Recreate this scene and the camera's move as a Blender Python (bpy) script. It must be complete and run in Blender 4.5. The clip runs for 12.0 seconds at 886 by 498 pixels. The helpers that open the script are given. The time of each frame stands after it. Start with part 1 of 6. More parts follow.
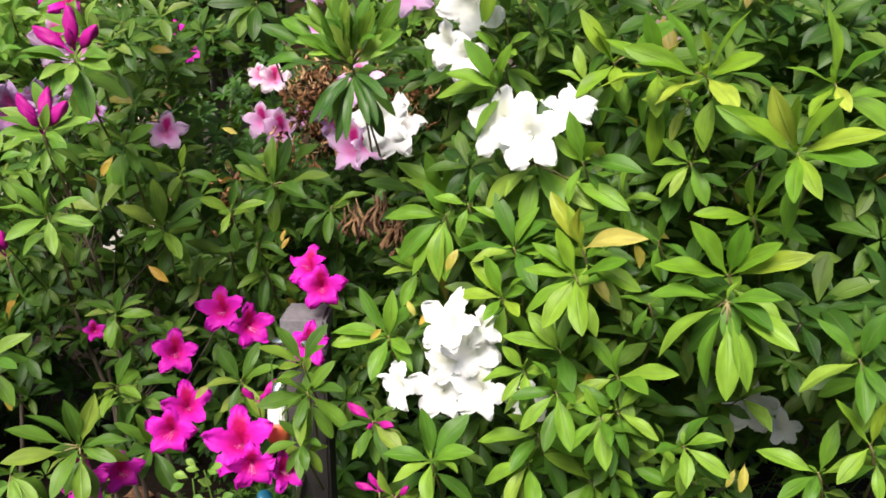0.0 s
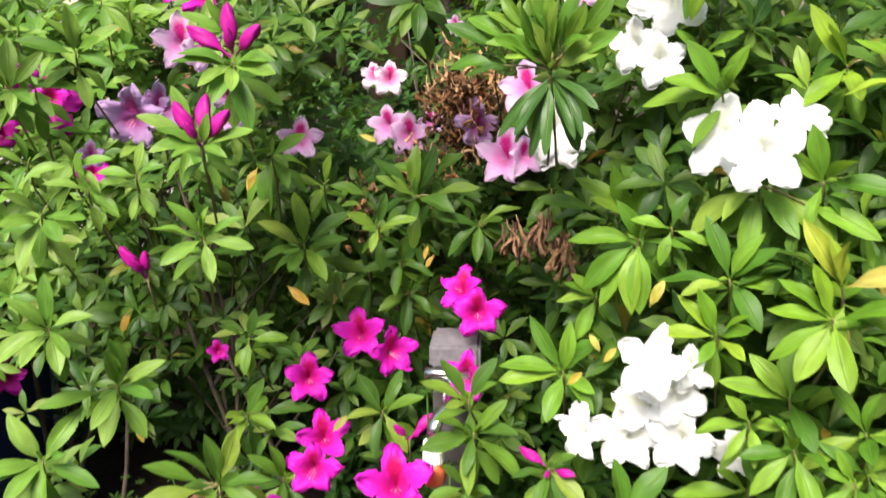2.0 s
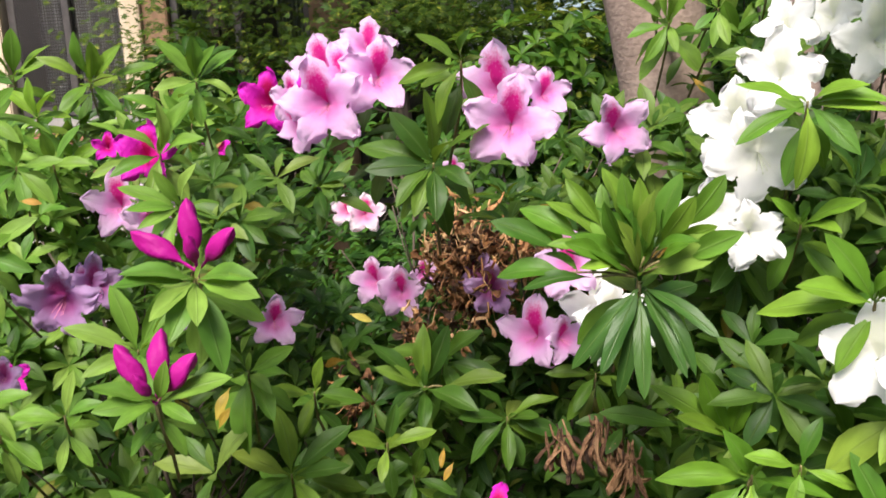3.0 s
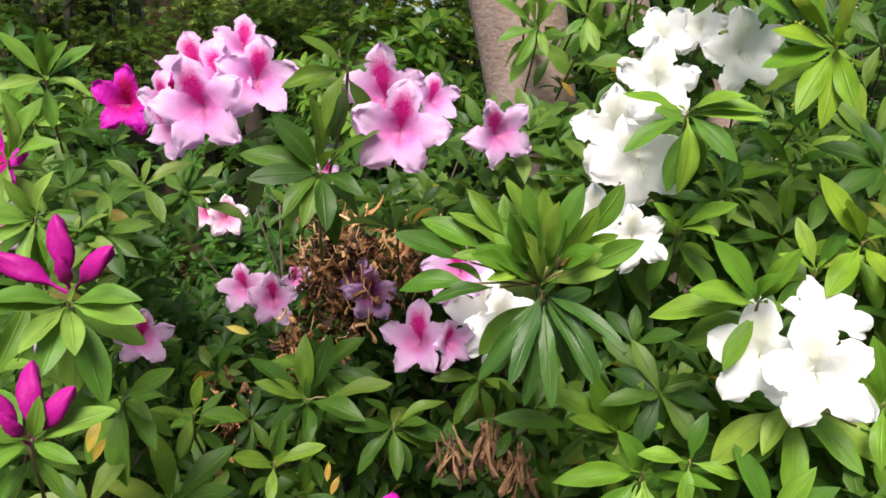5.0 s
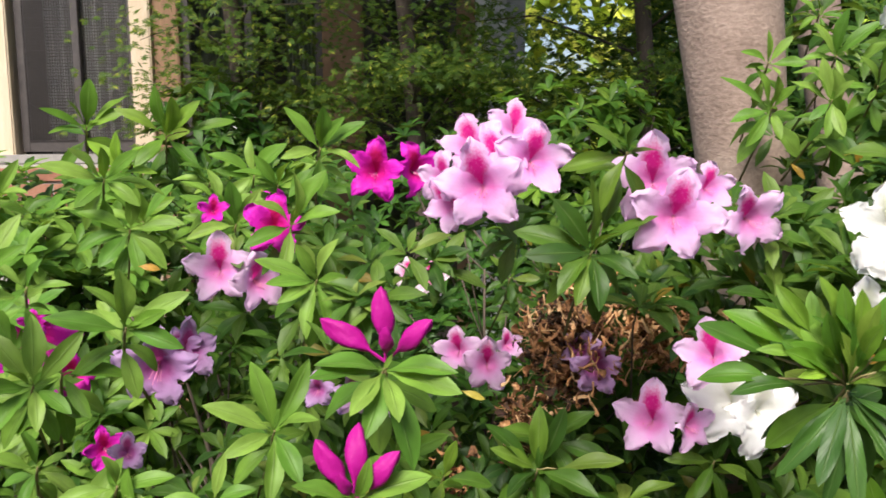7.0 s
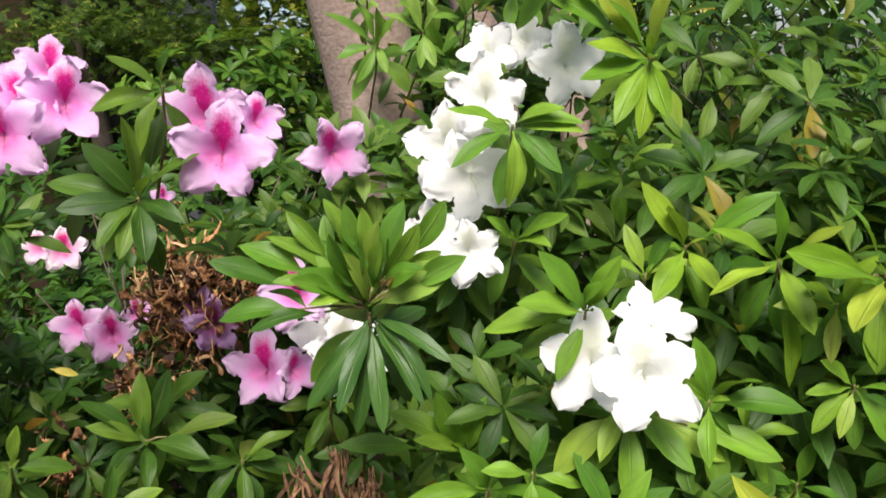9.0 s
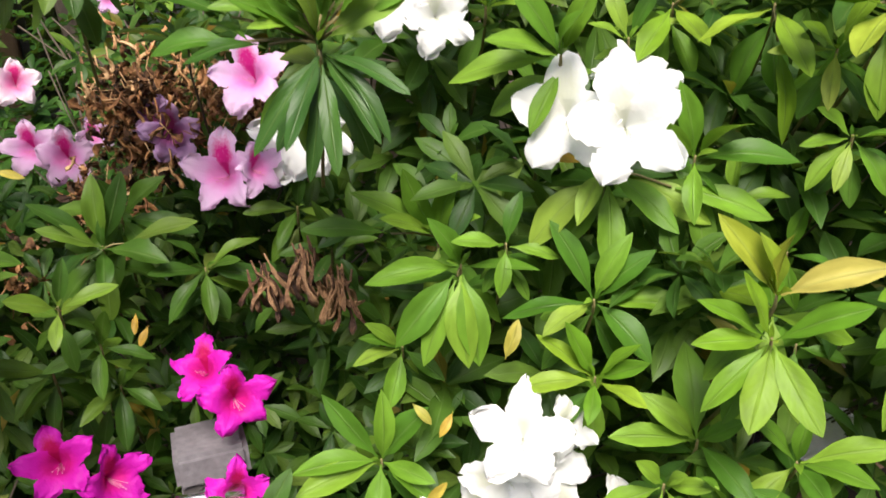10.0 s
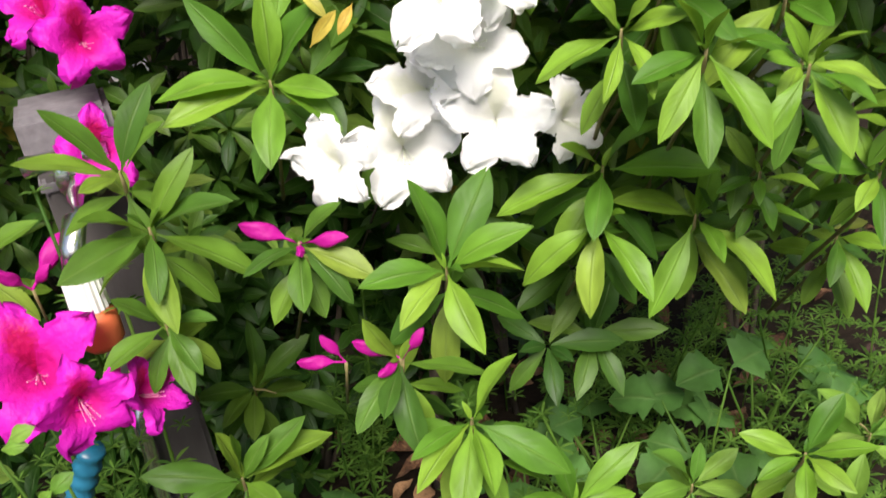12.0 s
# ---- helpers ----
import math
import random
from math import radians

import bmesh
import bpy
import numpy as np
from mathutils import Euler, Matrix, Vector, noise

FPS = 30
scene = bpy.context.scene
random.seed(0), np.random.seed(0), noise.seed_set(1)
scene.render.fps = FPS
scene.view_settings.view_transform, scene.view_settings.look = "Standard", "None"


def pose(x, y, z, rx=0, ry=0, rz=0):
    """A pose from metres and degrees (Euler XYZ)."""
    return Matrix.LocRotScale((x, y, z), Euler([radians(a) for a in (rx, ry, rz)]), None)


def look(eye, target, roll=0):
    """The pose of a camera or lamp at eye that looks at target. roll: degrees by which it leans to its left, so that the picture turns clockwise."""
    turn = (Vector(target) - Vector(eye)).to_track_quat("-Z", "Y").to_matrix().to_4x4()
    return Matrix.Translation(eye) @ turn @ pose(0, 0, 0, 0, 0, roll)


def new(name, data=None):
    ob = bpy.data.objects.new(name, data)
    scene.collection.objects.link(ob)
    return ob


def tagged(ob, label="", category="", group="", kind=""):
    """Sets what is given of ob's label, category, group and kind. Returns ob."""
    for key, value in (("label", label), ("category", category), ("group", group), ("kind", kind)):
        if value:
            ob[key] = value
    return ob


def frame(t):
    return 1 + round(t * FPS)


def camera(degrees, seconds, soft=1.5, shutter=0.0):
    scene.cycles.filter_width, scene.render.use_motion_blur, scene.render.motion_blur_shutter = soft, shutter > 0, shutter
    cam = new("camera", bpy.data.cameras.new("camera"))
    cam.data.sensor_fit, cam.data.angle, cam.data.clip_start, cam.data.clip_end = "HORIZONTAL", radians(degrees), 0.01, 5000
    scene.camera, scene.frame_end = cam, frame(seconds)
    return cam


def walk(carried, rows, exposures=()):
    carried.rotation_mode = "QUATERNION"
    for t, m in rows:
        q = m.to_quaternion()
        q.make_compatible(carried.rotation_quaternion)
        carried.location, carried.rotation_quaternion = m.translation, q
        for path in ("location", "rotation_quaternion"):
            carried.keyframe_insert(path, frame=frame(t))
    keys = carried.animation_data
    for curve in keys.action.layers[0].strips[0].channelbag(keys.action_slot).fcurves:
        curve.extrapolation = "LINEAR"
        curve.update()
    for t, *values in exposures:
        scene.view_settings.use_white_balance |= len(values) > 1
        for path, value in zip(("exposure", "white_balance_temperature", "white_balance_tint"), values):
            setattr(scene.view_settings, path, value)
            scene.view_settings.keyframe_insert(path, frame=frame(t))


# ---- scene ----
cam = camera(56.3, 12.0, soft=1.6, shutter=0.2)
# seconds, x, y, z, and the three turns in degrees
PATH = [
    (0, -0.0042, -0.0008, 1.1446, 74.644, 0.208, -0.183),
    (0.5, -0.0494, -0.0004, 1.1345, 73.308, -0.180, 1.980),
    (1, -0.0789, 0.0060, 1.1251, 72.104, 0.455, 3.929),
    (1.5, -0.1208, 0.0355, 1.1200, 71.534, 0.719, 4.065),
    (2, -0.1713, 0.1201, 1.1491, 74.307, 0.451, 2.914),
    (2.5, -0.2267, 0.2975, 1.1982, 77.593, 1.727, 0.984),
    (3, -0.2621, 0.3829, 1.2408, 79.006, 2.738, -1.561),
    (3.5, -0.2696, 0.4012, 1.2709, 81.125, 3.534, -6.716),
    (3.7, -0.2690, 0.3986, 1.2738, 81.786, 3.703, -8.336),
    (5.3, -0.3309, 0.4142, 1.2519, 77.672, 1.765, -12.450),
    (5.5, -0.3646, 0.4179, 1.2618, 78.277, 1.568, -10.414),
    (6, -0.4350, 0.4185, 1.2675, 80.044, 0.815, -4.331),
    (6.5, -0.4524, 0.4158, 1.2756, 81.239, 0.201, -1.976),
    (7, -0.4418, 0.4075, 1.2835, 81.921, 0.230, -3.648),
    (7.5, -0.3745, 0.4113, 1.2846, 82.032, 0.752, -10.527),
    (7.7, -0.3438, 0.4094, 1.2909, 82.112, 1.083, -13.915),
    (9.3, -0.2553, 0.4160, 1.2162, 76.658, 2.984, -21.451),
    (9.5, -0.2557, 0.4209, 1.1865, 74.472, 3.348, -21.388),
    (10, -0.2359, 0.4334, 1.1295, 71.924, 4.077, -21.893),
    (10.5, -0.2051, 0.4500, 1.0709, 70.189, 5.198, -23.291),
    (11, -0.1907, 0.4612, 1.0284, 67.658, 7.024, -25.593),
    (11.5, -0.1996, 0.4793, 0.9465, 64.767, 6.568, -27.292),
    (12, -0.2104, 0.4853, 0.8882, 61.827, 6.646, -27.210),
]
EXPOSURES = [(t, stops, 6480, 15) for t, stops in ((0.0, 0.89), (0.5, 0.98), (1.0, 1.10), (1.5, 1.17), (2.0, 1.18), (2.5, 1.00), (3.0, 0.86), (3.5, 0.76), (5.5, 0.74), (6.5, 0.78), (7.5, 0.84), (9.5, 0.70), (10.0, 0.78), (11.0, 0.92), (12.0, 0.82))]
walk(cam, [(row[0], pose(*row[1:])) for row in PATH], EXPOSURES)

# ---- light: bright shade with a low veil of sun ----
SUN_ELEVATION, SUN_TURN = 50.0, 200.0
world = bpy.data.worlds.new("sky")
scene.world = world
world.use_nodes = True
sky = world.node_tree.nodes.new("ShaderNodeTexSky")
sky.sky_type, sky.sun_disc = "NISHITA", False
sky.sun_elevation, sky.sun_rotation = radians(SUN_ELEVATION), radians(SUN_TURN)
sky.air_density, sky.dust_density = 1.0, 2.5
background = world.node_tree.nodes["Background"]
background.inputs["Strength"].default_value = 0.10
world.node_tree.links.new(sky.outputs["Color"], background.inputs["Color"])
sun = new("sun", bpy.data.lights.new("sun", "SUN"))
sun.data.energy, sun.data.angle, sun.data.color = 4.6, radians(26), (1.0, 0.95, 0.84)
_e, _r = radians(SUN_ELEVATION), radians(SUN_TURN)
sun.matrix_basis = look((math.sin(_r) * math.cos(_e) * 20, math.cos(_r) * math.cos(_e) * 20, math.sin(_e) * 20), (0, 0, 0))


# ---- materials ----
def nodes_of(name):
    m = bpy.data.materials.new(name)
    m.use_nodes = True
    return m, m.node_tree.nodes, m.node_tree.links, m.node_tree.nodes["Principled BSDF"]


def surface(name, stops, scale=8.0, rough=0.7, bump=0.3, metal=0.0, fine=60.0, stretch=(1, 1, 1), island=0.0):
    """A rough everyday surface: two sizes of noise in its colour, a third in its relief."""
    m, nodes, links, bsdf = nodes_of(name)
    tc = nodes.new("ShaderNodeTexCoord")
    mp = nodes.new("ShaderNodeMapping")
    mp.inputs["Scale"].default_value = stretch
    links.new(tc.outputs["Object"], mp.inputs["Vector"])
    n1, n2 = nodes.new("ShaderNodeTexNoise"), nodes.new("ShaderNodeTexNoise")
    for n, s in ((n1, scale), (n2, fine)):
        n.inputs["Scale"].default_value, n.inputs["Detail"].default_value = s, 6
        links.new(mp.outputs["Vector"], n.inputs["Vector"])
    mix = nodes.new("ShaderNodeMath")
    mix.operation = "MULTIPLY_ADD"
    mix.inputs[1].default_value = 0.45
    half = nodes.new("ShaderNodeMath")
    half.operation = "MULTIPLY"
    half.inputs[1].default_value = 0.55
    links.new(n1.outputs["Fac"], half.inputs[0])
    links.new(n2.outputs["Fac"], mix.inputs[0])
    links.new(half.outputs[0], mix.inputs[2])
    cr = nodes.new("ShaderNodeValToRGB")
    while len(cr.color_ramp.elements) < len(stops):
        cr.color_ramp.elements.new(0.5)
    for el, (p, c) in zip(cr.color_ramp.elements, stops):
        el.position, el.color = p, (*c, 1)
    fac = mix.outputs[0]
    if island:
        geo, obj = nodes.new("ShaderNodeNewGeometry"), nodes.new("ShaderNodeObjectInfo")
        both = nodes.new("ShaderNodeMath")
        both.operation = "ADD"
        links.new(geo.outputs["Random Per Island"], both.inputs[0])
        links.new(obj.outputs["Random"], both.inputs[1])
        sh = nodes.new("ShaderNodeMath")
        sh.operation = "MULTIPLY_ADD"
        sh.inputs[1].default_value, sh.inputs[2].default_value = island, -island
        links.new(both.outputs[0], sh.inputs[0])
        ad = nodes.new("ShaderNodeMath")
        ad.operation = "ADD"
        links.new(fac, ad.inputs[0])
        links.new(sh.outputs[0], ad.inputs[1])
        fac = ad.outputs[0]
    links.new(fac, cr.inputs["Fac"])
    links.new(cr.outputs["Color"], bsdf.inputs["Base Color"])
    bsdf.inputs["Roughness"].default_value, bsdf.inputs["Metallic"].default_value = rough, metal
    if bump:
        b = nodes.new("ShaderNodeBump")
        b.inputs["Strength"].default_value, b.inputs["Distance"].default_value = bump, 0.004
        links.new(n2.outputs["Fac"], b.inputs["Height"])
        links.new(b.outputs["Normal"], bsdf.inputs["Normal"])
    return m


def leaf_material(name, stops, rough=0.46, thin=0.33, glow=(0.21, 0.34, 0.022), vein=0.04):
    """A leaf: tone by leaf, pale midrib and side veins along the UV map, light shining through."""
    m, nodes, links, bsdf = nodes_of(name)
    geo, obj = nodes.new("ShaderNodeNewGeometry"), nodes.new("ShaderNodeObjectInfo")
    add = nodes.new("ShaderNodeMath")
    add.operation = "ADD"
    links.new(geo.outputs["Random Per Island"], add.inputs[0])
    links.new(obj.outputs["Random"], add.inputs[1])
    fr = nodes.new("ShaderNodeMath")
    fr.operation = "FRACT"
    links.new(add.outputs[0], fr.inputs[0])
    cr = nodes.new("ShaderNodeValToRGB")
    while len(cr.color_ramp.elements) < len(stops):
        cr.color_ramp.elements.new(0.5)
    for el, (p, c) in zip(cr.color_ramp.elements, stops):
        el.position, el.color = p, (*c, 1)
    links.new(fr.outputs[0], cr.inputs["Fac"])
    uv = nodes.new("ShaderNodeUVMap")
    sep = nodes.new("ShaderNodeSeparateXYZ")
    links.new(uv.outputs["UV"], sep.inputs[0])
    # distance from the midrib
    d = nodes.new("ShaderNodeMath")
    d.operation = "SUBTRACT"
    d.inputs[1].default_value = 0.5
    links.new(sep.outputs["X"], d.inputs[0])
    ab = nodes.new("ShaderNodeMath")
    ab.operation = "ABSOLUTE"
    links.new(d.outputs[0], ab.inputs[0])
    rib = nodes.new("ShaderNodeMapRange")
    rib.inputs["From Min"].default_value, rib.inputs["From Max"].default_value = 0.0, 0.055
    rib.inputs["To Min"].default_value, rib.inputs["To Max"].default_value = 1.0, 0.0
    links.new(ab.outputs[0], rib.inputs["Value"])
    # slanted side veins
    sl = nodes.new("ShaderNodeMath")
    sl.operation = "MULTIPLY_ADD"
    sl.inputs[1].default_value = -0.55
    links.new(ab.outputs[0], sl.inputs[0])
    links.new(sep.outputs["Y"], sl.inputs[2])
    si = nodes.new("ShaderNodeMath")
    si.operation = "MULTIPLY"
    si.inputs[1].default_value = 55.0
    links.new(sl.outputs[0], si.inputs[0])
    sn = nodes.new("ShaderNodeMath")
    sn.operation = "SINE"
    links.new(si.outputs[0], sn.inputs[0])
    ns = nodes.new("ShaderNodeTexNoise")
    ns.noise_dimensions = "4D"
    ns.inputs["Scale"].default_value, ns.inputs["Detail"].default_value = 2.6, 5
    links.new(uv.outputs["UV"], ns.inputs["Vector"])
    seedy = nodes.new("ShaderNodeMath")
    seedy.operation = "MULTIPLY"
    seedy.inputs[1].default_value = 90.0
    links.new(fr.outputs[0], seedy.inputs[0])
    links.new(seedy.outputs[0], ns.inputs["W"])
    hv = nodes.new("ShaderNodeHueSaturation")
    vr = nodes.new("ShaderNodeMapRange")
    vr.inputs["From Min"].default_value, vr.inputs["From Max"].default_value = 0.3, 0.7
    vr.inputs["To Min"].default_value, vr.inputs["To Max"].default_value = 0.70, 1.25
    links.new(ns.outputs["Fac"], vr.inputs["Value"])
    links.new(vr.outputs[0], hv.inputs["Value"])
    links.new(cr.outputs["Color"], hv.inputs["Color"])
    mx = nodes.new("ShaderNodeMix")
    mx.data_type = "RGBA"
    mx.inputs["B"].default_value = (0.22, 0.31, 0.10, 1)
    rs = nodes.new("ShaderNodeMath")
    rs.operation = "MULTIPLY"
    rs.inputs[1].default_value = 0.24
    links.new(rib.outputs[0], rs.inputs[0])
    links.new(rs.outputs[0], mx.inputs["Factor"])
    links.new(hv.outputs["Color"], mx.inputs["A"])
    links.new(mx.outputs["Result"], bsdf.inputs["Base Color"])
    bsdf.inputs["Roughness"].default_value = rough
    bsdf.inputs["Specular IOR Level"].default_value = 0.24
    hs = nodes.new("ShaderNodeMath")
    hs.operation = "MULTIPLY_ADD"
    hs.inputs[1].default_value = -1.0
    links.new(rib.outputs[0], hs.inputs[0])
    vs = nodes.new("ShaderNodeMath")
    vs.operation = "MULTIPLY_ADD"
    vs.inputs[1].default_value, vs.inputs[2].default_value = vein, 0.5
    links.new(sn.outputs[0], vs.inputs[0])
    links.new(vs.outputs[0], hs.inputs[2])
    b = nodes.new("ShaderNodeBump")
    b.inputs["Strength"].default_value, b.inputs["Distance"].default_value = 0.5, 0.0012
    links.new(hs.outputs[0], b.inputs["Height"])
    links.new(b.outputs["Normal"], bsdf.inputs["Normal"])
    tr = nodes.new("ShaderNodeBsdfTranslucent")
    tm = nodes.new("ShaderNodeMix")
    tm.data_type, tm.blend_type = "RGBA", "MIX"
    tm.inputs["Factor"].default_value = 0.6
    tm.inputs["B"].default_value = (*glow, 1)
    links.new(mx.outputs["Result"], tm.inputs["A"])
    links.new(tm.outputs["Result"], tr.inputs["Color"])
    sh = nodes.new("ShaderNodeMixShader")
    sh.inputs["Fac"].default_value = thin
    links.new(bsdf.outputs[0], sh.inputs[1])
    links.new(tr.outputs[0], sh.inputs[2])
    links.new(sh.outputs[0], nodes["Material Output"].inputs["Surface"])
    return m


def petal_material(name, edge, body, throat, blotch, thin=0.5, crinkle=0.45):
    """A petal: UV x runs round the flower from its upper lobe, y from the throat to the rim."""
    m, nodes, links, bsdf = nodes_of(name)
    uv = nodes.new("ShaderNodeUVMap")
    sep = nodes.new("ShaderNodeSeparateXYZ")
    links.new(uv.outputs["UV"], sep.inputs[0])
    tc = nodes.new("ShaderNodeTexCoord")
    ns = nodes.new("ShaderNodeTexNoise")
    ns.inputs["Scale"].default_value, ns.inputs["Detail"].default_value = 3.0, 3
    links.new(tc.outputs["Object"], ns.inputs["Vector"])
    wob = nodes.new("ShaderNodeMath")
    wob.operation = "MULTIPLY_ADD"
    wob.inputs[1].default_value = 0.22
    links.new(ns.outputs["Fac"], wob.inputs[0])
    links.new(sep.outputs["Y"], wob.inputs[2])
    cr = nodes.new("ShaderNodeValToRGB")
    for _ in range(2):
        cr.color_ramp.elements.new(0.5)
    for el, (p, c) in zip(cr.color_ramp.elements, ((0.28, throat), (0.40, throat), (0.60, body), (0.92, edge))):
        el.position, el.color = min(p, 1.0), (*c, 1)
    links.new(wob.outputs[0], cr.inputs["Fac"])
    # speckled flare on the upper lobe
    c1 = nodes.new("ShaderNodeMath")
    c1.operation = "MULTIPLY"
    c1.inputs[1].default_value = 2 * math.pi
    links.new(sep.outputs["X"], c1.inputs[0])
    c2 = nodes.new("ShaderNodeMath")
    c2.operation = "COSINE"
    links.new(c1.outputs[0], c2.inputs[0])
    lobe = nodes.new("ShaderNodeMapRange")
    lobe.inputs["From Min"].default_value, lobe.inputs["From Max"].default_value = 0.87, 0.99
    links.new(c2.outputs[0], lobe.inputs["Value"])
    reach = nodes.new("ShaderNodeMapRange")
    reach.inputs["From Min"].default_value, reach.inputs["From Max"].default_value = 0.93, 0.55
    links.new(sep.outputs["Y"], reach.inputs["Value"])
    sp = nodes.new("ShaderNodeTexNoise")
    sp.inputs["Scale"].default_value, sp.inputs["Detail"].default_value = 1.0, 3
    streak = nodes.new("ShaderNodeMapping")
    streak.inputs["Scale"].default_value = (60.0, 16.0, 1.0)
    links.new(uv.outputs["UV"], streak.inputs["Vector"])
    links.new(streak.outputs["Vector"], sp.inputs["Vector"])
    spk = nodes.new("ShaderNodeMapRange")
    spk.inputs["From Min"].default_value, spk.inputs["From Max"].default_value = 0.62, 1.40
    p1, p2 = nodes.new("ShaderNodeMath"), nodes.new("ShaderNodeMath")
    p1.operation, p2.operation = "MULTIPLY", "MULTIPLY_ADD"
    links.new(lobe.outputs[0], p1.inputs[0])
    links.new(reach.outputs[0], p1.inputs[1])
    p2.inputs[1].default_value = 0.95
    links.new(sp.outputs["Fac"], p2.inputs[0])
    links.new(p1.outputs[0], p2.inputs[2])
    links.new(p2.outputs[0], spk.inputs["Value"])
    mx = nodes.new("ShaderNodeMix")
    mx.data_type = "RGBA"
    mx.inputs["B"].default_value = (*blotch, 1)
    links.new(spk.outputs[0], mx.inputs["Factor"])
    links.new(cr.outputs["Color"], mx.inputs["A"])
    links.new(mx.outputs["Result"], bsdf.inputs["Base Color"])
    bsdf.inputs["Roughness"].default_value = 0.55
    bsdf.inputs["Specular IOR Level"].default_value = 0.25
    # fine ribs running to the rim
    rb = nodes.new("ShaderNodeMath")
    rb.operation = "MULTIPLY"
    rb.inputs[1].default_value = 260.0
    links.new(sep.outputs["X"], rb.inputs[0])
    rn = nodes.new("ShaderNodeMath")
    rn.operation = "SINE"
    links.new(rb.outputs[0], rn.inputs[0])
    b = nodes.new("ShaderNodeBump")
    b.inputs["Strength"].default_value, b.inputs["Distance"].default_value = 0.10, 0.0004
    crk = nodes.new("ShaderNodeTexNoise")
    crk.inputs["Scale"].default_value, crk.inputs["Detail"].default_value = 7.0, 3
    links.new(tc.outputs["Object"], crk.inputs["Vector"])
    b2 = nodes.new("ShaderNodeBump")
    b2.inputs["Strength"].default_value, b2.inputs["Distance"].default_value = crinkle, 0.004
    links.new(crk.outputs["Fac"], b2.inputs["Height"])
    links.new(rn.outputs[0], b.inputs["Height"])
    links.new(b2.outputs["Normal"], b.inputs["Normal"])
    links.new(b.outputs["Normal"], bsdf.inputs["Normal"])
    tr = nodes.new("ShaderNodeBsdfTranslucent")
    links.new(mx.outputs["Result"], tr.inputs["Color"])
    sh = nodes.new("ShaderNodeMixShader")
    sh.inputs["Fac"].default_value = thin
    links.new(bsdf.outputs[0], sh.inputs[1])
    links.new(tr.outputs[0], sh.inputs[2])
    links.new(sh.outputs[0], nodes["Material Output"].inputs["Surface"])
    return m


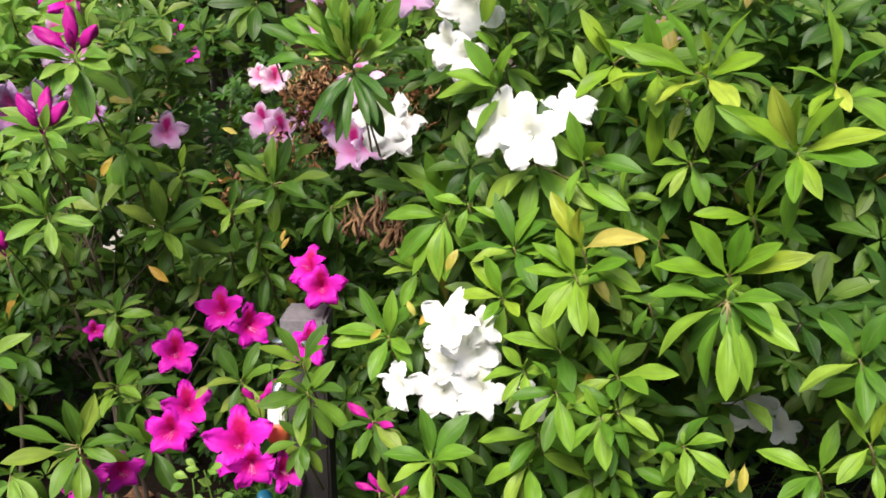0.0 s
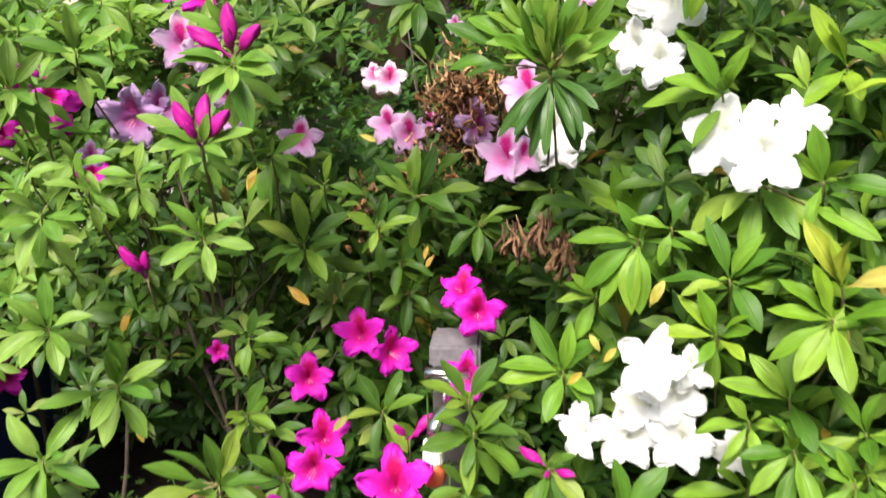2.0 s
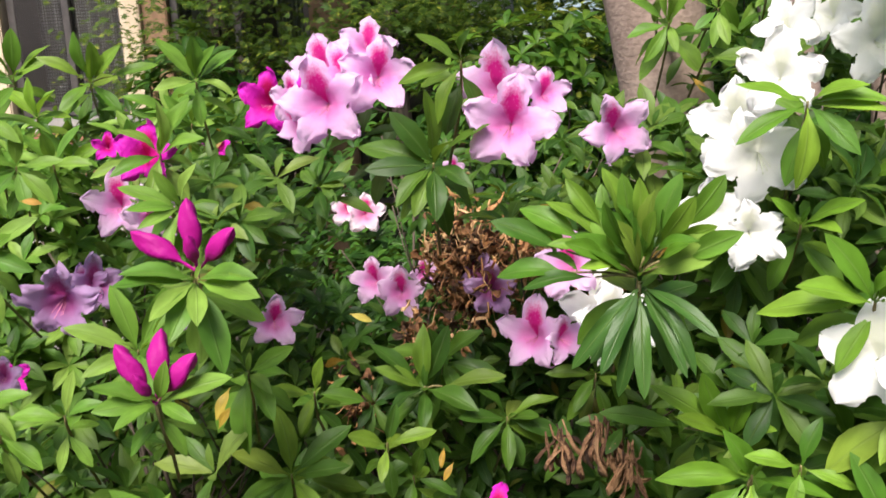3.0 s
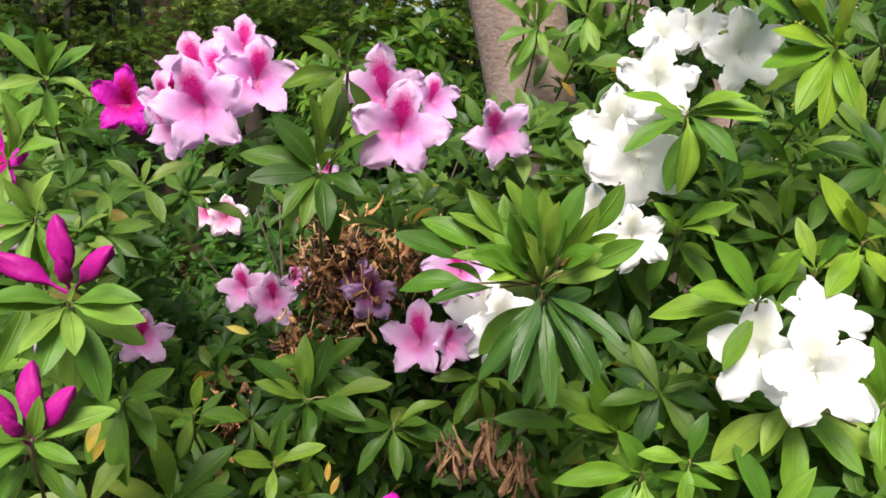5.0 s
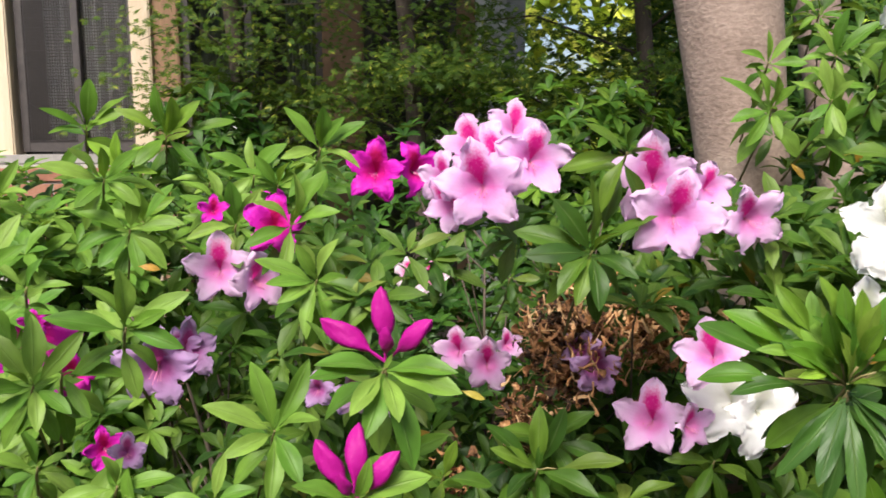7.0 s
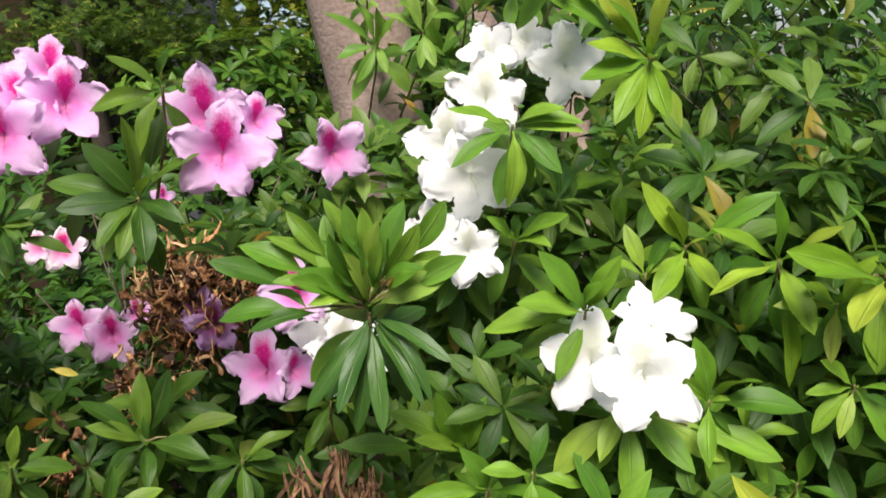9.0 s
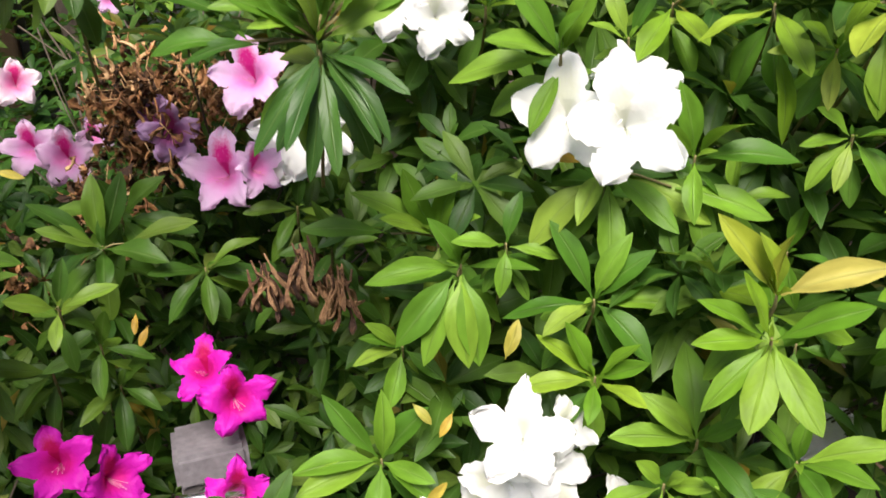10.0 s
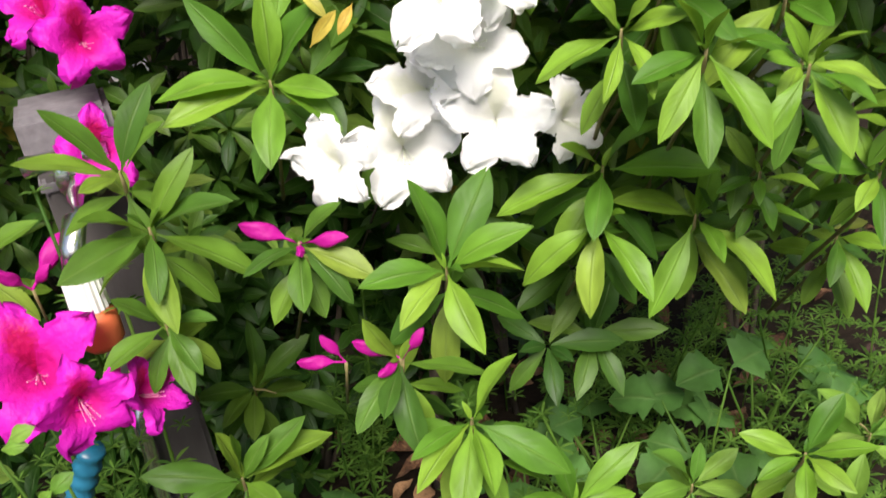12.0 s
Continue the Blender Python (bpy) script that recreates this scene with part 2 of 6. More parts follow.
LEAF = {
    "green": leaf_material("azalea_leaf", ((0.0, (0.034, 0.097, 0.012)), (0.30, (0.055, 0.144, 0.014)), (0.62, (0.087, 0.190, 0.019)), (0.84, (0.131, 0.242, 0.024)), (0.95, (0.139, 0.250, 0.028)), (1.0, (0.172, 0.255, 0.035)))),
    "olive": leaf_material("azalea_leaf_olive", ((0.0, (0.042, 0.105, 0.014)), (0.30, (0.069, 0.156, 0.018)), (0.62, (0.105, 0.205, 0.020)), (0.84, (0.160, 0.262, 0.028)), (0.95, (0.162, 0.266, 0.031)), (1.0, (0.202, 0.270, 0.041)))),
    "dull": leaf_material("azalea_leaf_dull", ((0.0, (0.025, 0.069, 0.010)), (0.30, (0.041, 0.102, 0.012)), (0.62, (0.062, 0.133, 0.014)), (0.84, (0.095, 0.171, 0.019)), (0.95, (0.097, 0.174, 0.020)), (1.0, (0.125, 0.177, 0.031)))),
    "fresh": leaf_material("azalea_leaf_fresh", ((0.0, (0.047, 0.132, 0.012)), (0.25, (0.084, 0.201, 0.017)), (0.6, (0.131, 0.270, 0.022)), (0.86, (0.186, 0.327, 0.031)), (0.95, (0.192, 0.331, 0.032)), (1.0, (0.230, 0.334, 0.044)))),
    "light": leaf_material("azalea_leaf_light", ((0.0, (0.074, 0.185, 0.023)), (0.5, (0.127, 0.258, 0.031)), (1.0, (0.201, 0.323, 0.057)))),
    # Young yellow-green; also paints sunlight onto shoots at the right.
    "lime": leaf_material("azalea_leaf_young_sunlit", ((0.0, (0.076, 0.197, 0.013)), (0.45, (0.152, 0.287, 0.017)), (0.8, (0.236, 0.353, 0.028)), (1.0, (0.320, 0.386, 0.046)))),
    "gold": leaf_material("azalea_leaf_golden", ((0.0, (0.168, 0.266, 0.021)), (0.4, (0.280, 0.350, 0.032)), (0.75, (0.406, 0.406, 0.052)), (1.0, (0.462, 0.378, 0.112)))),
    # Inner leaves darker than the shoots: the hedge's shade is in their colour.
    "fill": leaf_material("azalea_leaf_inner_shaded", ((0.0, (0.020, 0.062, 0.009)), (0.4, (0.041, 0.104, 0.012)), (0.75, (0.069, 0.141, 0.017)), (0.985, (0.109, 0.181, 0.028)), (1.0, (0.250, 0.142, 0.017)))),
    "fill_dull": leaf_material("azalea_leaf_inner_dull_shaded", ((0.0, (0.015, 0.049, 0.009)), (0.4, (0.030, 0.081, 0.010)), (0.75, (0.051, 0.110, 0.013)), (0.985, (0.083, 0.143, 0.023)), (1.0, (0.189, 0.112, 0.013)))),
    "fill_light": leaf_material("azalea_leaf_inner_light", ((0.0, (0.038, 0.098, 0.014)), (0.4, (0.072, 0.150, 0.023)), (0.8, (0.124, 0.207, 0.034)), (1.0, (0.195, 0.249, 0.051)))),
    "deep": leaf_material("azalea_leaf_old", ((0.0, (0.020, 0.062, 0.010)), (0.6, (0.034, 0.090, 0.014)), (1.0, (0.056, 0.126, 0.020))), thin=0.12, rough=0.42),
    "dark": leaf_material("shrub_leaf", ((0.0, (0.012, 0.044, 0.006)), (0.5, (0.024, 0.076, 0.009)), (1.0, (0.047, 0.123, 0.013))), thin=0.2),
    "yellow": leaf_material("azalea_leaf_turning", ((0.0, (0.38, 0.20, 0.03)), (0.35, (0.50, 0.33, 0.05)), (0.7, (0.38, 0.35, 0.06)), (1.0, (0.24, 0.26, 0.05))), glow=(0.5, 0.28, 0.03)),
    "weed": leaf_material("weed_leaf", ((0.0, (0.037, 0.105, 0.012)), (1.0, (0.112, 0.220, 0.031))), rough=0.6, vein=0.0),
    "broad": leaf_material("broad_weed_leaf", ((0.0, (0.034, 0.102, 0.019)), (1.0, (0.071, 0.171, 0.036))), rough=0.6, vein=0.06),
    # The bright end of this ramp paints sun flecks on random leaves.
    "maple": leaf_material("maple_leaf", ((0.0, (0.027, 0.069, 0.010)), (0.6, (0.060, 0.124, 0.014)), (0.9, (0.130, 0.188, 0.019)), (1.0, (0.367, 0.396, 0.048))), vein=0.0),
    # Far leaves very pale and yellow: the sunlight is in their colour.
    "far": leaf_material("sun_painted_leaf", ((0.0, (0.20, 0.36, 0.03)), (0.5, (0.42, 0.52, 0.06)), (1.0, (0.62, 0.62, 0.12))), vein=0.0, glow=(0.6, 0.62, 0.06)),
}
PETAL = {
    "white": petal_material("white_petal", (0.95, 0.95, 0.95), (0.95, 0.95, 0.94), (0.94, 0.94, 0.90), (0.91, 0.92, 0.78), 0.46, 0.20),
    "pink": petal_material("pink_petal", (0.83, 0.59, 0.84), (0.82, 0.45, 0.79), (0.80, 0.26, 0.62), (0.74, 0.02, 0.28), 0.52, 0.25),
    "pale": petal_material("pale_pink_petal", (0.92, 0.80, 0.88), (0.88, 0.52, 0.74), (0.88, 0.30, 0.58), (0.80, 0.03, 0.26)),
    "mag": petal_material("magenta_petal", (0.64, 0.018, 0.48), (0.62, 0.012, 0.41), (0.59, 0.010, 0.24), (0.48, 0.005, 0.10), 0.38),
    "faded": petal_material("faded_petal", (0.58, 0.38, 0.66), (0.52, 0.27, 0.56), (0.48, 0.12, 0.38), (0.40, 0.05, 0.22)),
}
BUD = petal_material("magenta_bud", (0.36, 0.006, 0.20), (0.48, 0.010, 0.30), (0.42, 0.009, 0.20), (0.5, 0.01, 0.2), 0.15, 0.3)
BARK = surface("twig_bark", ((0.3, (0.040, 0.029, 0.020)), (0.6, (0.096, 0.072, 0.052)), (0.8, (0.152, 0.124, 0.096))), 30, 0.85, 0.5, fine=160, stretch=(1, 1, 0.3))
TWIG = surface("green_twig", ((0.3, (0.150, 0.112, 0.045)), (0.7, (0.255, 0.225, 0.090))), 60, 0.7, 0.2, fine=250)
DRY = surface("dried_petal", ((0.2, (0.038, 0.017, 0.007)), (0.42, (0.216, 0.095, 0.036)), (0.58, (0.453, 0.221, 0.085)), (0.75, (0.692, 0.444, 0.225))), 40, 0.8, 0.4, fine=300, island=0.5)
WITHERED = surface("withered_flower", ((0.25, (0.035, 0.016, 0.010)), (0.5, (0.105, 0.046, 0.020)), (0.75, (0.30, 0.165, 0.080))), 90, 0.85, 0.8, fine=300, island=0.55)
STAMEN = surface("stamen", ((0.3, (0.70, 0.18, 0.38)), (0.7, (0.78, 0.34, 0.50))), 200, 0.6, 0)
STAMEN_W = surface("white_stamen", ((0.3, (0.75, 0.80, 0.62)), (0.7, (0.84, 0.86, 0.72))), 200, 0.6, 0)
# Dark soil taken near black: the shade under the bushes is in it.
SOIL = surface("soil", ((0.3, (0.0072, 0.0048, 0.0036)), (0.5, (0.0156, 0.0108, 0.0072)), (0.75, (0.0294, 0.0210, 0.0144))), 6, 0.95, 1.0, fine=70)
POST = surface("stand_post", ((0.3, (0.047, 0.042, 0.041)), (0.7, (0.079, 0.073, 0.072))), 14, 0.75, 0.25, fine=90, stretch=(1, 1, 0.25))
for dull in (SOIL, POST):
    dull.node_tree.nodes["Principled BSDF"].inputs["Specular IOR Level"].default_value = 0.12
CAP = surface("stand_cap", ((0.25, (0.069, 0.062, 0.069)), (0.5, (0.119, 0.109, 0.119)), (0.75, (0.187, 0.175, 0.187))), 22, 0.7, 0.3, fine=120)
CHROME = surface("chrome", ((0.3, (0.62, 0.62, 0.60)), (0.7, (0.78, 0.78, 0.76))), 30, 0.26, 0.02, metal=1.0)
WHITE_PLASTIC = surface("white_plastic", ((0.3, (0.684, 0.684, 0.665)), (0.7, (0.779, 0.779, 0.760))), 40, 0.45, 0.05)
ORANGE_PLASTIC = surface("orange_plastic", ((0.3, (0.62, 0.13, 0.05)), (0.7, (0.75, 0.20, 0.08))), 40, 0.5, 0.05)
HOSE = surface("blue_hose", ((0.3, (0.008, 0.09, 0.16)), (0.7, (0.02, 0.15, 0.25))), 30, 0.35, 0.1)
BIN = surface("blue_plastic", ((0.3, (0.005, 0.016, 0.085)), (0.7, (0.008, 0.026, 0.13))), 5, 0.5, 0.12, fine=90)
TRUNK = surface("tree_bark", ((0.30, (0.118, 0.083, 0.063)), (0.40, (0.201, 0.145, 0.118)), (0.54, (0.277, 0.207, 0.170)), (0.68, (0.354, 0.275, 0.231))), 8, 0.9, 0.45, fine=120, stretch=(1, 1, 1.35))
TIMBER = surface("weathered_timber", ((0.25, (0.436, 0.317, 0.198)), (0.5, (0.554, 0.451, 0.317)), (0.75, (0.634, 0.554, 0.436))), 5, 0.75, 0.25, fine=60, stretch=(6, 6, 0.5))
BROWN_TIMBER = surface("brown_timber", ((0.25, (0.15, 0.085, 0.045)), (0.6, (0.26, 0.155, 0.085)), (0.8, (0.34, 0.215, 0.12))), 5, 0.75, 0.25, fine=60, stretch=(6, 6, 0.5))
PALE_POST = surface("pale_paint", ((0.3, (0.500, 0.490, 0.481)), (0.7, (0.660, 0.640, 0.619))), 6, 0.8, 0.2)
SILL = surface("sill_stone", ((0.3, (0.20, 0.19, 0.18)), (0.7, (0.30, 0.285, 0.27))), 12, 0.85, 0.3)
# Pale paint greyed for the side of the post in shadow.
SHADED_POST = surface("shaded_pale_paint", ((0.3, (0.330, 0.330, 0.345)), (0.7, (0.480, 0.465, 0.480))), 6, 0.8, 0.2)
DARK_METAL = surface("dark_sash", ((0.3, (0.035, 0.03, 0.03)), (0.7, (0.075, 0.065, 0.06))), 20, 0.45, 0.1)
PLASTER = surface("dark_plaster", ((0.3, (0.05, 0.045, 0.035)), (0.7, (0.10, 0.09, 0.07))), 6, 0.9, 0.3)
BRICK = surface("brick", ((0.25, (0.180, 0.069, 0.040)), (0.5, (0.252, 0.109, 0.066)), (0.75, (0.312, 0.159, 0.101))), 18, 0.85, 0.4, fine=120, island=0.2)
MORTAR = surface("mortar", ((0.3, (0.30, 0.28, 0.25)), (0.7, (0.40, 0.38, 0.34))), 20, 0.95, 0.4)
CURTAIN = surface("grey_curtain", ((0.3, (0.36, 0.36, 0.37)), (0.7, (0.52, 0.52, 0.53))), 12, 0.9, 0.1)
GLASS, _n, _l, _b = nodes_of("window_glass")
_b.inputs["Base Color"].default_value = (0.92, 0.95, 0.94, 1)
_b.inputs["Roughness"].default_value = 0.02
_b.inputs["Transmission Weight"].default_value = 1.0
_b.inputs["IOR"].default_value = 1.45


# ---- builders ----
def mesh_from(name, verts, faces, material, uvs=None, smooth=True):
    me = bpy.data.meshes.new(name)
    me.from_pydata([tuple(map(float, v)) for v in verts], [], [tuple(map(int, q)) for q in faces])
    me.materials.append(material)
    if uvs is not None:
        layer = me.uv_layers.new(name="UVMap")
        flat = np.asarray(uvs, dtype=np.float32)
        idx = np.empty(len(me.loops), dtype=np.int32)
        me.loops.foreach_get("vertex_index", idx)
        layer.data.foreach_set("uv", flat[idx].ravel())
    if smooth:
        me.polygons.foreach_set("use_smooth", [True] * len(me.polygons))
    me.update()
    return me


def part(name, bm, material, parent, label=""):
    me = bpy.data.meshes.new(name)
    bm.to_mesh(me)
    bm.free()
    me.materials.append(material)
    ob = new(name, me)
    ob.parent = parent
    return tagged(ob, label)


def mesh_part(name, me, parent, m=None, label="", kind=""):
    ob = new(name, me)
    ob.parent = parent
    if m is not None:
        ob.matrix_basis = m
    return tagged(ob, label, kind=kind)


def box_bm(x0, x1, y0, y1, z0, z1, bevel=0.0):
    bm = bmesh.new()
    bmesh.ops.create_cube(bm, size=1)
    for v in bm.verts:
        v.co = Vector((x0 + (v.co.x + 0.5) * (x1 - x0), y0 + (v.co.y + 0.5) * (y1 - y0), z0 + (v.co.z + 0.5) * (z1 - z0)))
    if bevel:
        bmesh.ops.bevel(bm, geom=bm.edges[:], offset=bevel, segments=2, affect="EDGES")
    return bm


def tube_arrays(points, radii, sides=6):
    """Verts and faces of a tapering tube along points."""
    pts = [Vector(p) for p in points]
    verts, faces = [], []
    for i, p in enumerate(pts):
        d = (pts[min(i + 1, len(pts) - 1)] - pts[max(i - 1, 0)])
        d = d.normalized() if d.length > 1e-9 else Vector((0, 0, 1))
        a = d.cross(Vector((0.3, 0.9, 0.31))).normalized()
        b = d.cross(a)
        for k in range(sides):
            w = 2 * math.pi * k / sides
            verts.append(p + (a * math.cos(w) + b * math.sin(w)) * radii[i])
    for i in range(len(pts) - 1):
        for k in range(sides):
            j = (k + 1) % sides
            faces.append((i * sides + k, i * sides + j, (i + 1) * sides + j, (i + 1) * sides + k))
    faces.append(tuple(range(sides - 1, -1, -1)))
    faces.append(tuple(range((len(pts) - 1) * sides, len(pts) * sides)))
    return verts, faces


def join_arrays(pieces):
    verts, faces = [], []
    for v, q in pieces:
        n = len(verts)
        verts.extend(v)
        faces.extend(tuple(i + n for i in face) for face in q)
    return verts, faces


def leaf_arrays(rows, across, width, bend, fold, twist, wave, tip=1.0):
    """One leaf of unit length along x, its upper face to +z."""
    verts, uvs, faces = [], [], []
    for i in range(rows + 1):
        s = i / rows
        g = max(0.0, (s - 0.09) / 0.91)
        w = width * 0.5 * (math.sin(math.pi * g ** 1.12) ** (0.92 * tip)) * (1.05 - 0.08 * g) * (1 + 0.025 * math.sin(31 * s)) + (0.016 if s < 0.4 else 0.0)
        if i == 0:
            w = 0.014
        x = s - 0.10 * abs(bend) * s * s
        z = 0.10 * math.sin(math.pi * s) * 0.5 - bend * s * s
        for k in range(across + 1):
            u = 2 * k / across - 1
            e = w * u
            dz = fold * abs(e) + wave * math.sin(9 * s + 3 * u) * abs(u) * w
            a = twist * s
            verts.append((x, e * math.cos(a) - dz * math.sin(a), z + dz * math.cos(a) + e * math.sin(a)))
            uvs.append((k / across, s))
    for i in range(rows):
        for k in range(across):
            a = i * (across + 1) + k
            faces.append((a, a + 1, a + across + 2, a + across + 1))
    return np.array(verts), np.array(uvs), np.array(faces)


rng = random.Random(7)
LEAF_MESH = {}
for kind in ("green", "fresh", "light", "lime", "yellow", "deep", "dull", "olive"):
    LEAF_MESH[kind] = []
    for k in range(7):
        v, u, q = leaf_arrays(14, 4, rng.uniform(0.31, 0.38) * (0.74 if kind == "deep" else 1), rng.uniform(-0.12, 0.28), rng.uniform(0.08, 0.45), rng.uniform(-0.35, 0.35), rng.uniform(0.02, 0.20), 0.62 if kind == "deep" else rng.uniform(0.78, 1.05))
        LEAF_MESH[kind].append(mesh_from("leaf", v, q, LEAF[kind], u))

gold_rng = random.Random(70)
LEAF_MESH["gold"] = []
for k in range(7):
    v, u, q = leaf_arrays(14, 4, gold_rng.uniform(0.30, 0.38), gold_rng.uniform(-0.15, 0.30), gold_rng.uniform(0.15, 0.7), gold_rng.uniform(-0.5, 0.5), gold_rng.uniform(0.05, 0.25), gold_rng.uniform(0.78, 1.0))
    LEAF_MESH["gold"].append(mesh_from("leaf", v, q, LEAF["gold"], u))

HEROES, BLOOMS, DISCS, LEAVES = [], [], [], []


def frame_along(d, n):
    """Turns x to d and z near n."""
    x = Vector(d).normalized()
    z = (Vector(n) - x * x.dot(Vector(n)))
    z = z.normalized() if z.length > 1e-5 else x.orthogonal().normalized()
    return Matrix((x, z.cross(x), z)).transposed()


def put_leaf(parent, place, d, n, kind, length, wide=1.0):
    ob = new("leaf", rng.choice(LEAF_MESH[kind]))
    ob.parent = parent
    m = frame_along(d, n).to_4x4()
    ob.matrix_basis = Matrix.Translation(place) @ m @ Matrix.Diagonal((length, length * wide, length, 1))
    LEAVES.append((ob, Vector(place), Vector(place) + Vector(d).normalized() * length))
    return ob


def whorl(bush, place, kind, tips):
    """A shoot tip with its leaves; tips are the leaves' ways in millimetres."""
    p = Vector(place)
    HEROES.append(place)
    ways = [Vector(t) / 1000 for t in tips]
    reach = sorted(w.length for w in ways)[-1]
    eye_way = Vector((-0.25 - p.x, 0.30 - p.y, 1.25 - p.z)).normalized()
    axis = (eye_way * 0.75 + Vector((0, 0, 0.55))).normalized()
    back = p - axis * 0.10 + Vector((rng.uniform(-0.02, 0.02), 0.06, -0.05))
    verts, faces = tube_arrays([back, p - axis * 0.05 + Vector((0, 0.01, -0.006)), p - axis * 0.012, p + axis * 0.004], [0.0017, 0.0016, 0.0015, 0.0010], 5)
    stem = mesh_part("leaf_whorl", mesh_from("leaf_whorl", verts, faces, TWIG), bush)
    for i, w in enumerate(ways):
        n = axis * 0.9 + Vector((rng.uniform(-0.5, 0.5), rng.uniform(-0.4, 0.3), rng.uniform(-0.1, 0.5)))
        crowded = len(tips) > 12
        off = max(0.0, w.length - 0.074)
        if crowded:
            off = w.length * rng.uniform(0.30, 0.52)
            n = n + Vector((rng.uniform(-0.6, 0.6), rng.uniform(-0.6, 0.3), rng.uniform(-0.3, 0.3)))
        if off > 0.006:
            q1 = p + w.normalized() * off
            v2, f2 = tube_arrays([p, (p + q1) / 2 + Vector((0, 0, 0.002)), q1], [0.0012, 0.0011, 0.0009], 5)
            mesh_part("stalk", mesh_from("stalk", v2, f2, TWIG), stem)
        long = w.length - off
        put_leaf(stem, p + w.normalized() * (0.003 + off), w + Vector((0, 0, rng.uniform(-0.012, 0.012) if crowded else 0)), n, rng.choice(("green", "green", "fresh", "light")) if crowded else kind, long * 1.03, rng.uniform(0.80, 1.04) * min(1.0, 0.072 / long) * (0.78 if kind == "deep" else 1.0))
        if crowded:
            for turn in rng.choice(((-0.6,), (0.6,), (), (-0.7, 0.7))):
                d = Matrix.Rotation(turn + rng.uniform(-0.2, 0.2), 3, axis) @ w
                put_leaf(stem, p + w.normalized() * off * rng.uniform(0.8, 1.0), d, n + Vector((rng.uniform(-0.4, 0.4), 0, rng.uniform(-0.2, 0.4))), rng.choice(("green", "fresh", "light")), long * rng.uniform(0.6, 0.9), rng.uniform(0.8, 1.0))
    if len(tips) > 12:
        for i in range(6):
            w = rng.choice(ways) * rng.uniform(0.40, 0.68) + Vector((rng.uniform(-0.02, 0.02), rng.uniform(-0.02, 0.01), rng.uniform(-0.01, 0.02)))
            put_leaf(stem, p + w.normalized() * 0.004, w, axis + Vector((rng.uniform(-0.6, 0.6), -0.3, rng.uniform(-0.3, 0.5))), rng.choice(("green", "fresh", "light")), w.length, 1.0)
    # older leaves below the tip
    a = axis.orthogonal().normalized()
    b = axis.cross(a)
    start = rng.uniform(0, 6.28)
    for i in range(5):
        w = start + i * 2.4
        d = a * math.cos(w) + b * math.sin(w) - axis * rng.uniform(0.15, 0.6) + Vector((0, 0.15, -0.2))
        put_leaf(stem, p - axis * rng.uniform(0.012, 0.035), d, axis + Vector((0, 0, 0.3)), {"gold": "lime", "lime": "fresh", "fresh": "green"}.get(kind, kind), min(reach, 0.075) * rng.uniform(0.7, 0.95), rng.uniform(0.9, 1.1))
    # two young leaves closing over the bud
    for i in range(2):
        w = start + 1 + i * 3.1
        d = axis + (a * math.cos(w) + b * math.sin(w)) * 0.55
        put_leaf(stem, p, d, -d + axis * 2.5 + Vector((0, 0, 0.4)), kind, reach * rng.uniform(0.22, 0.36), 0.75)
    return stem


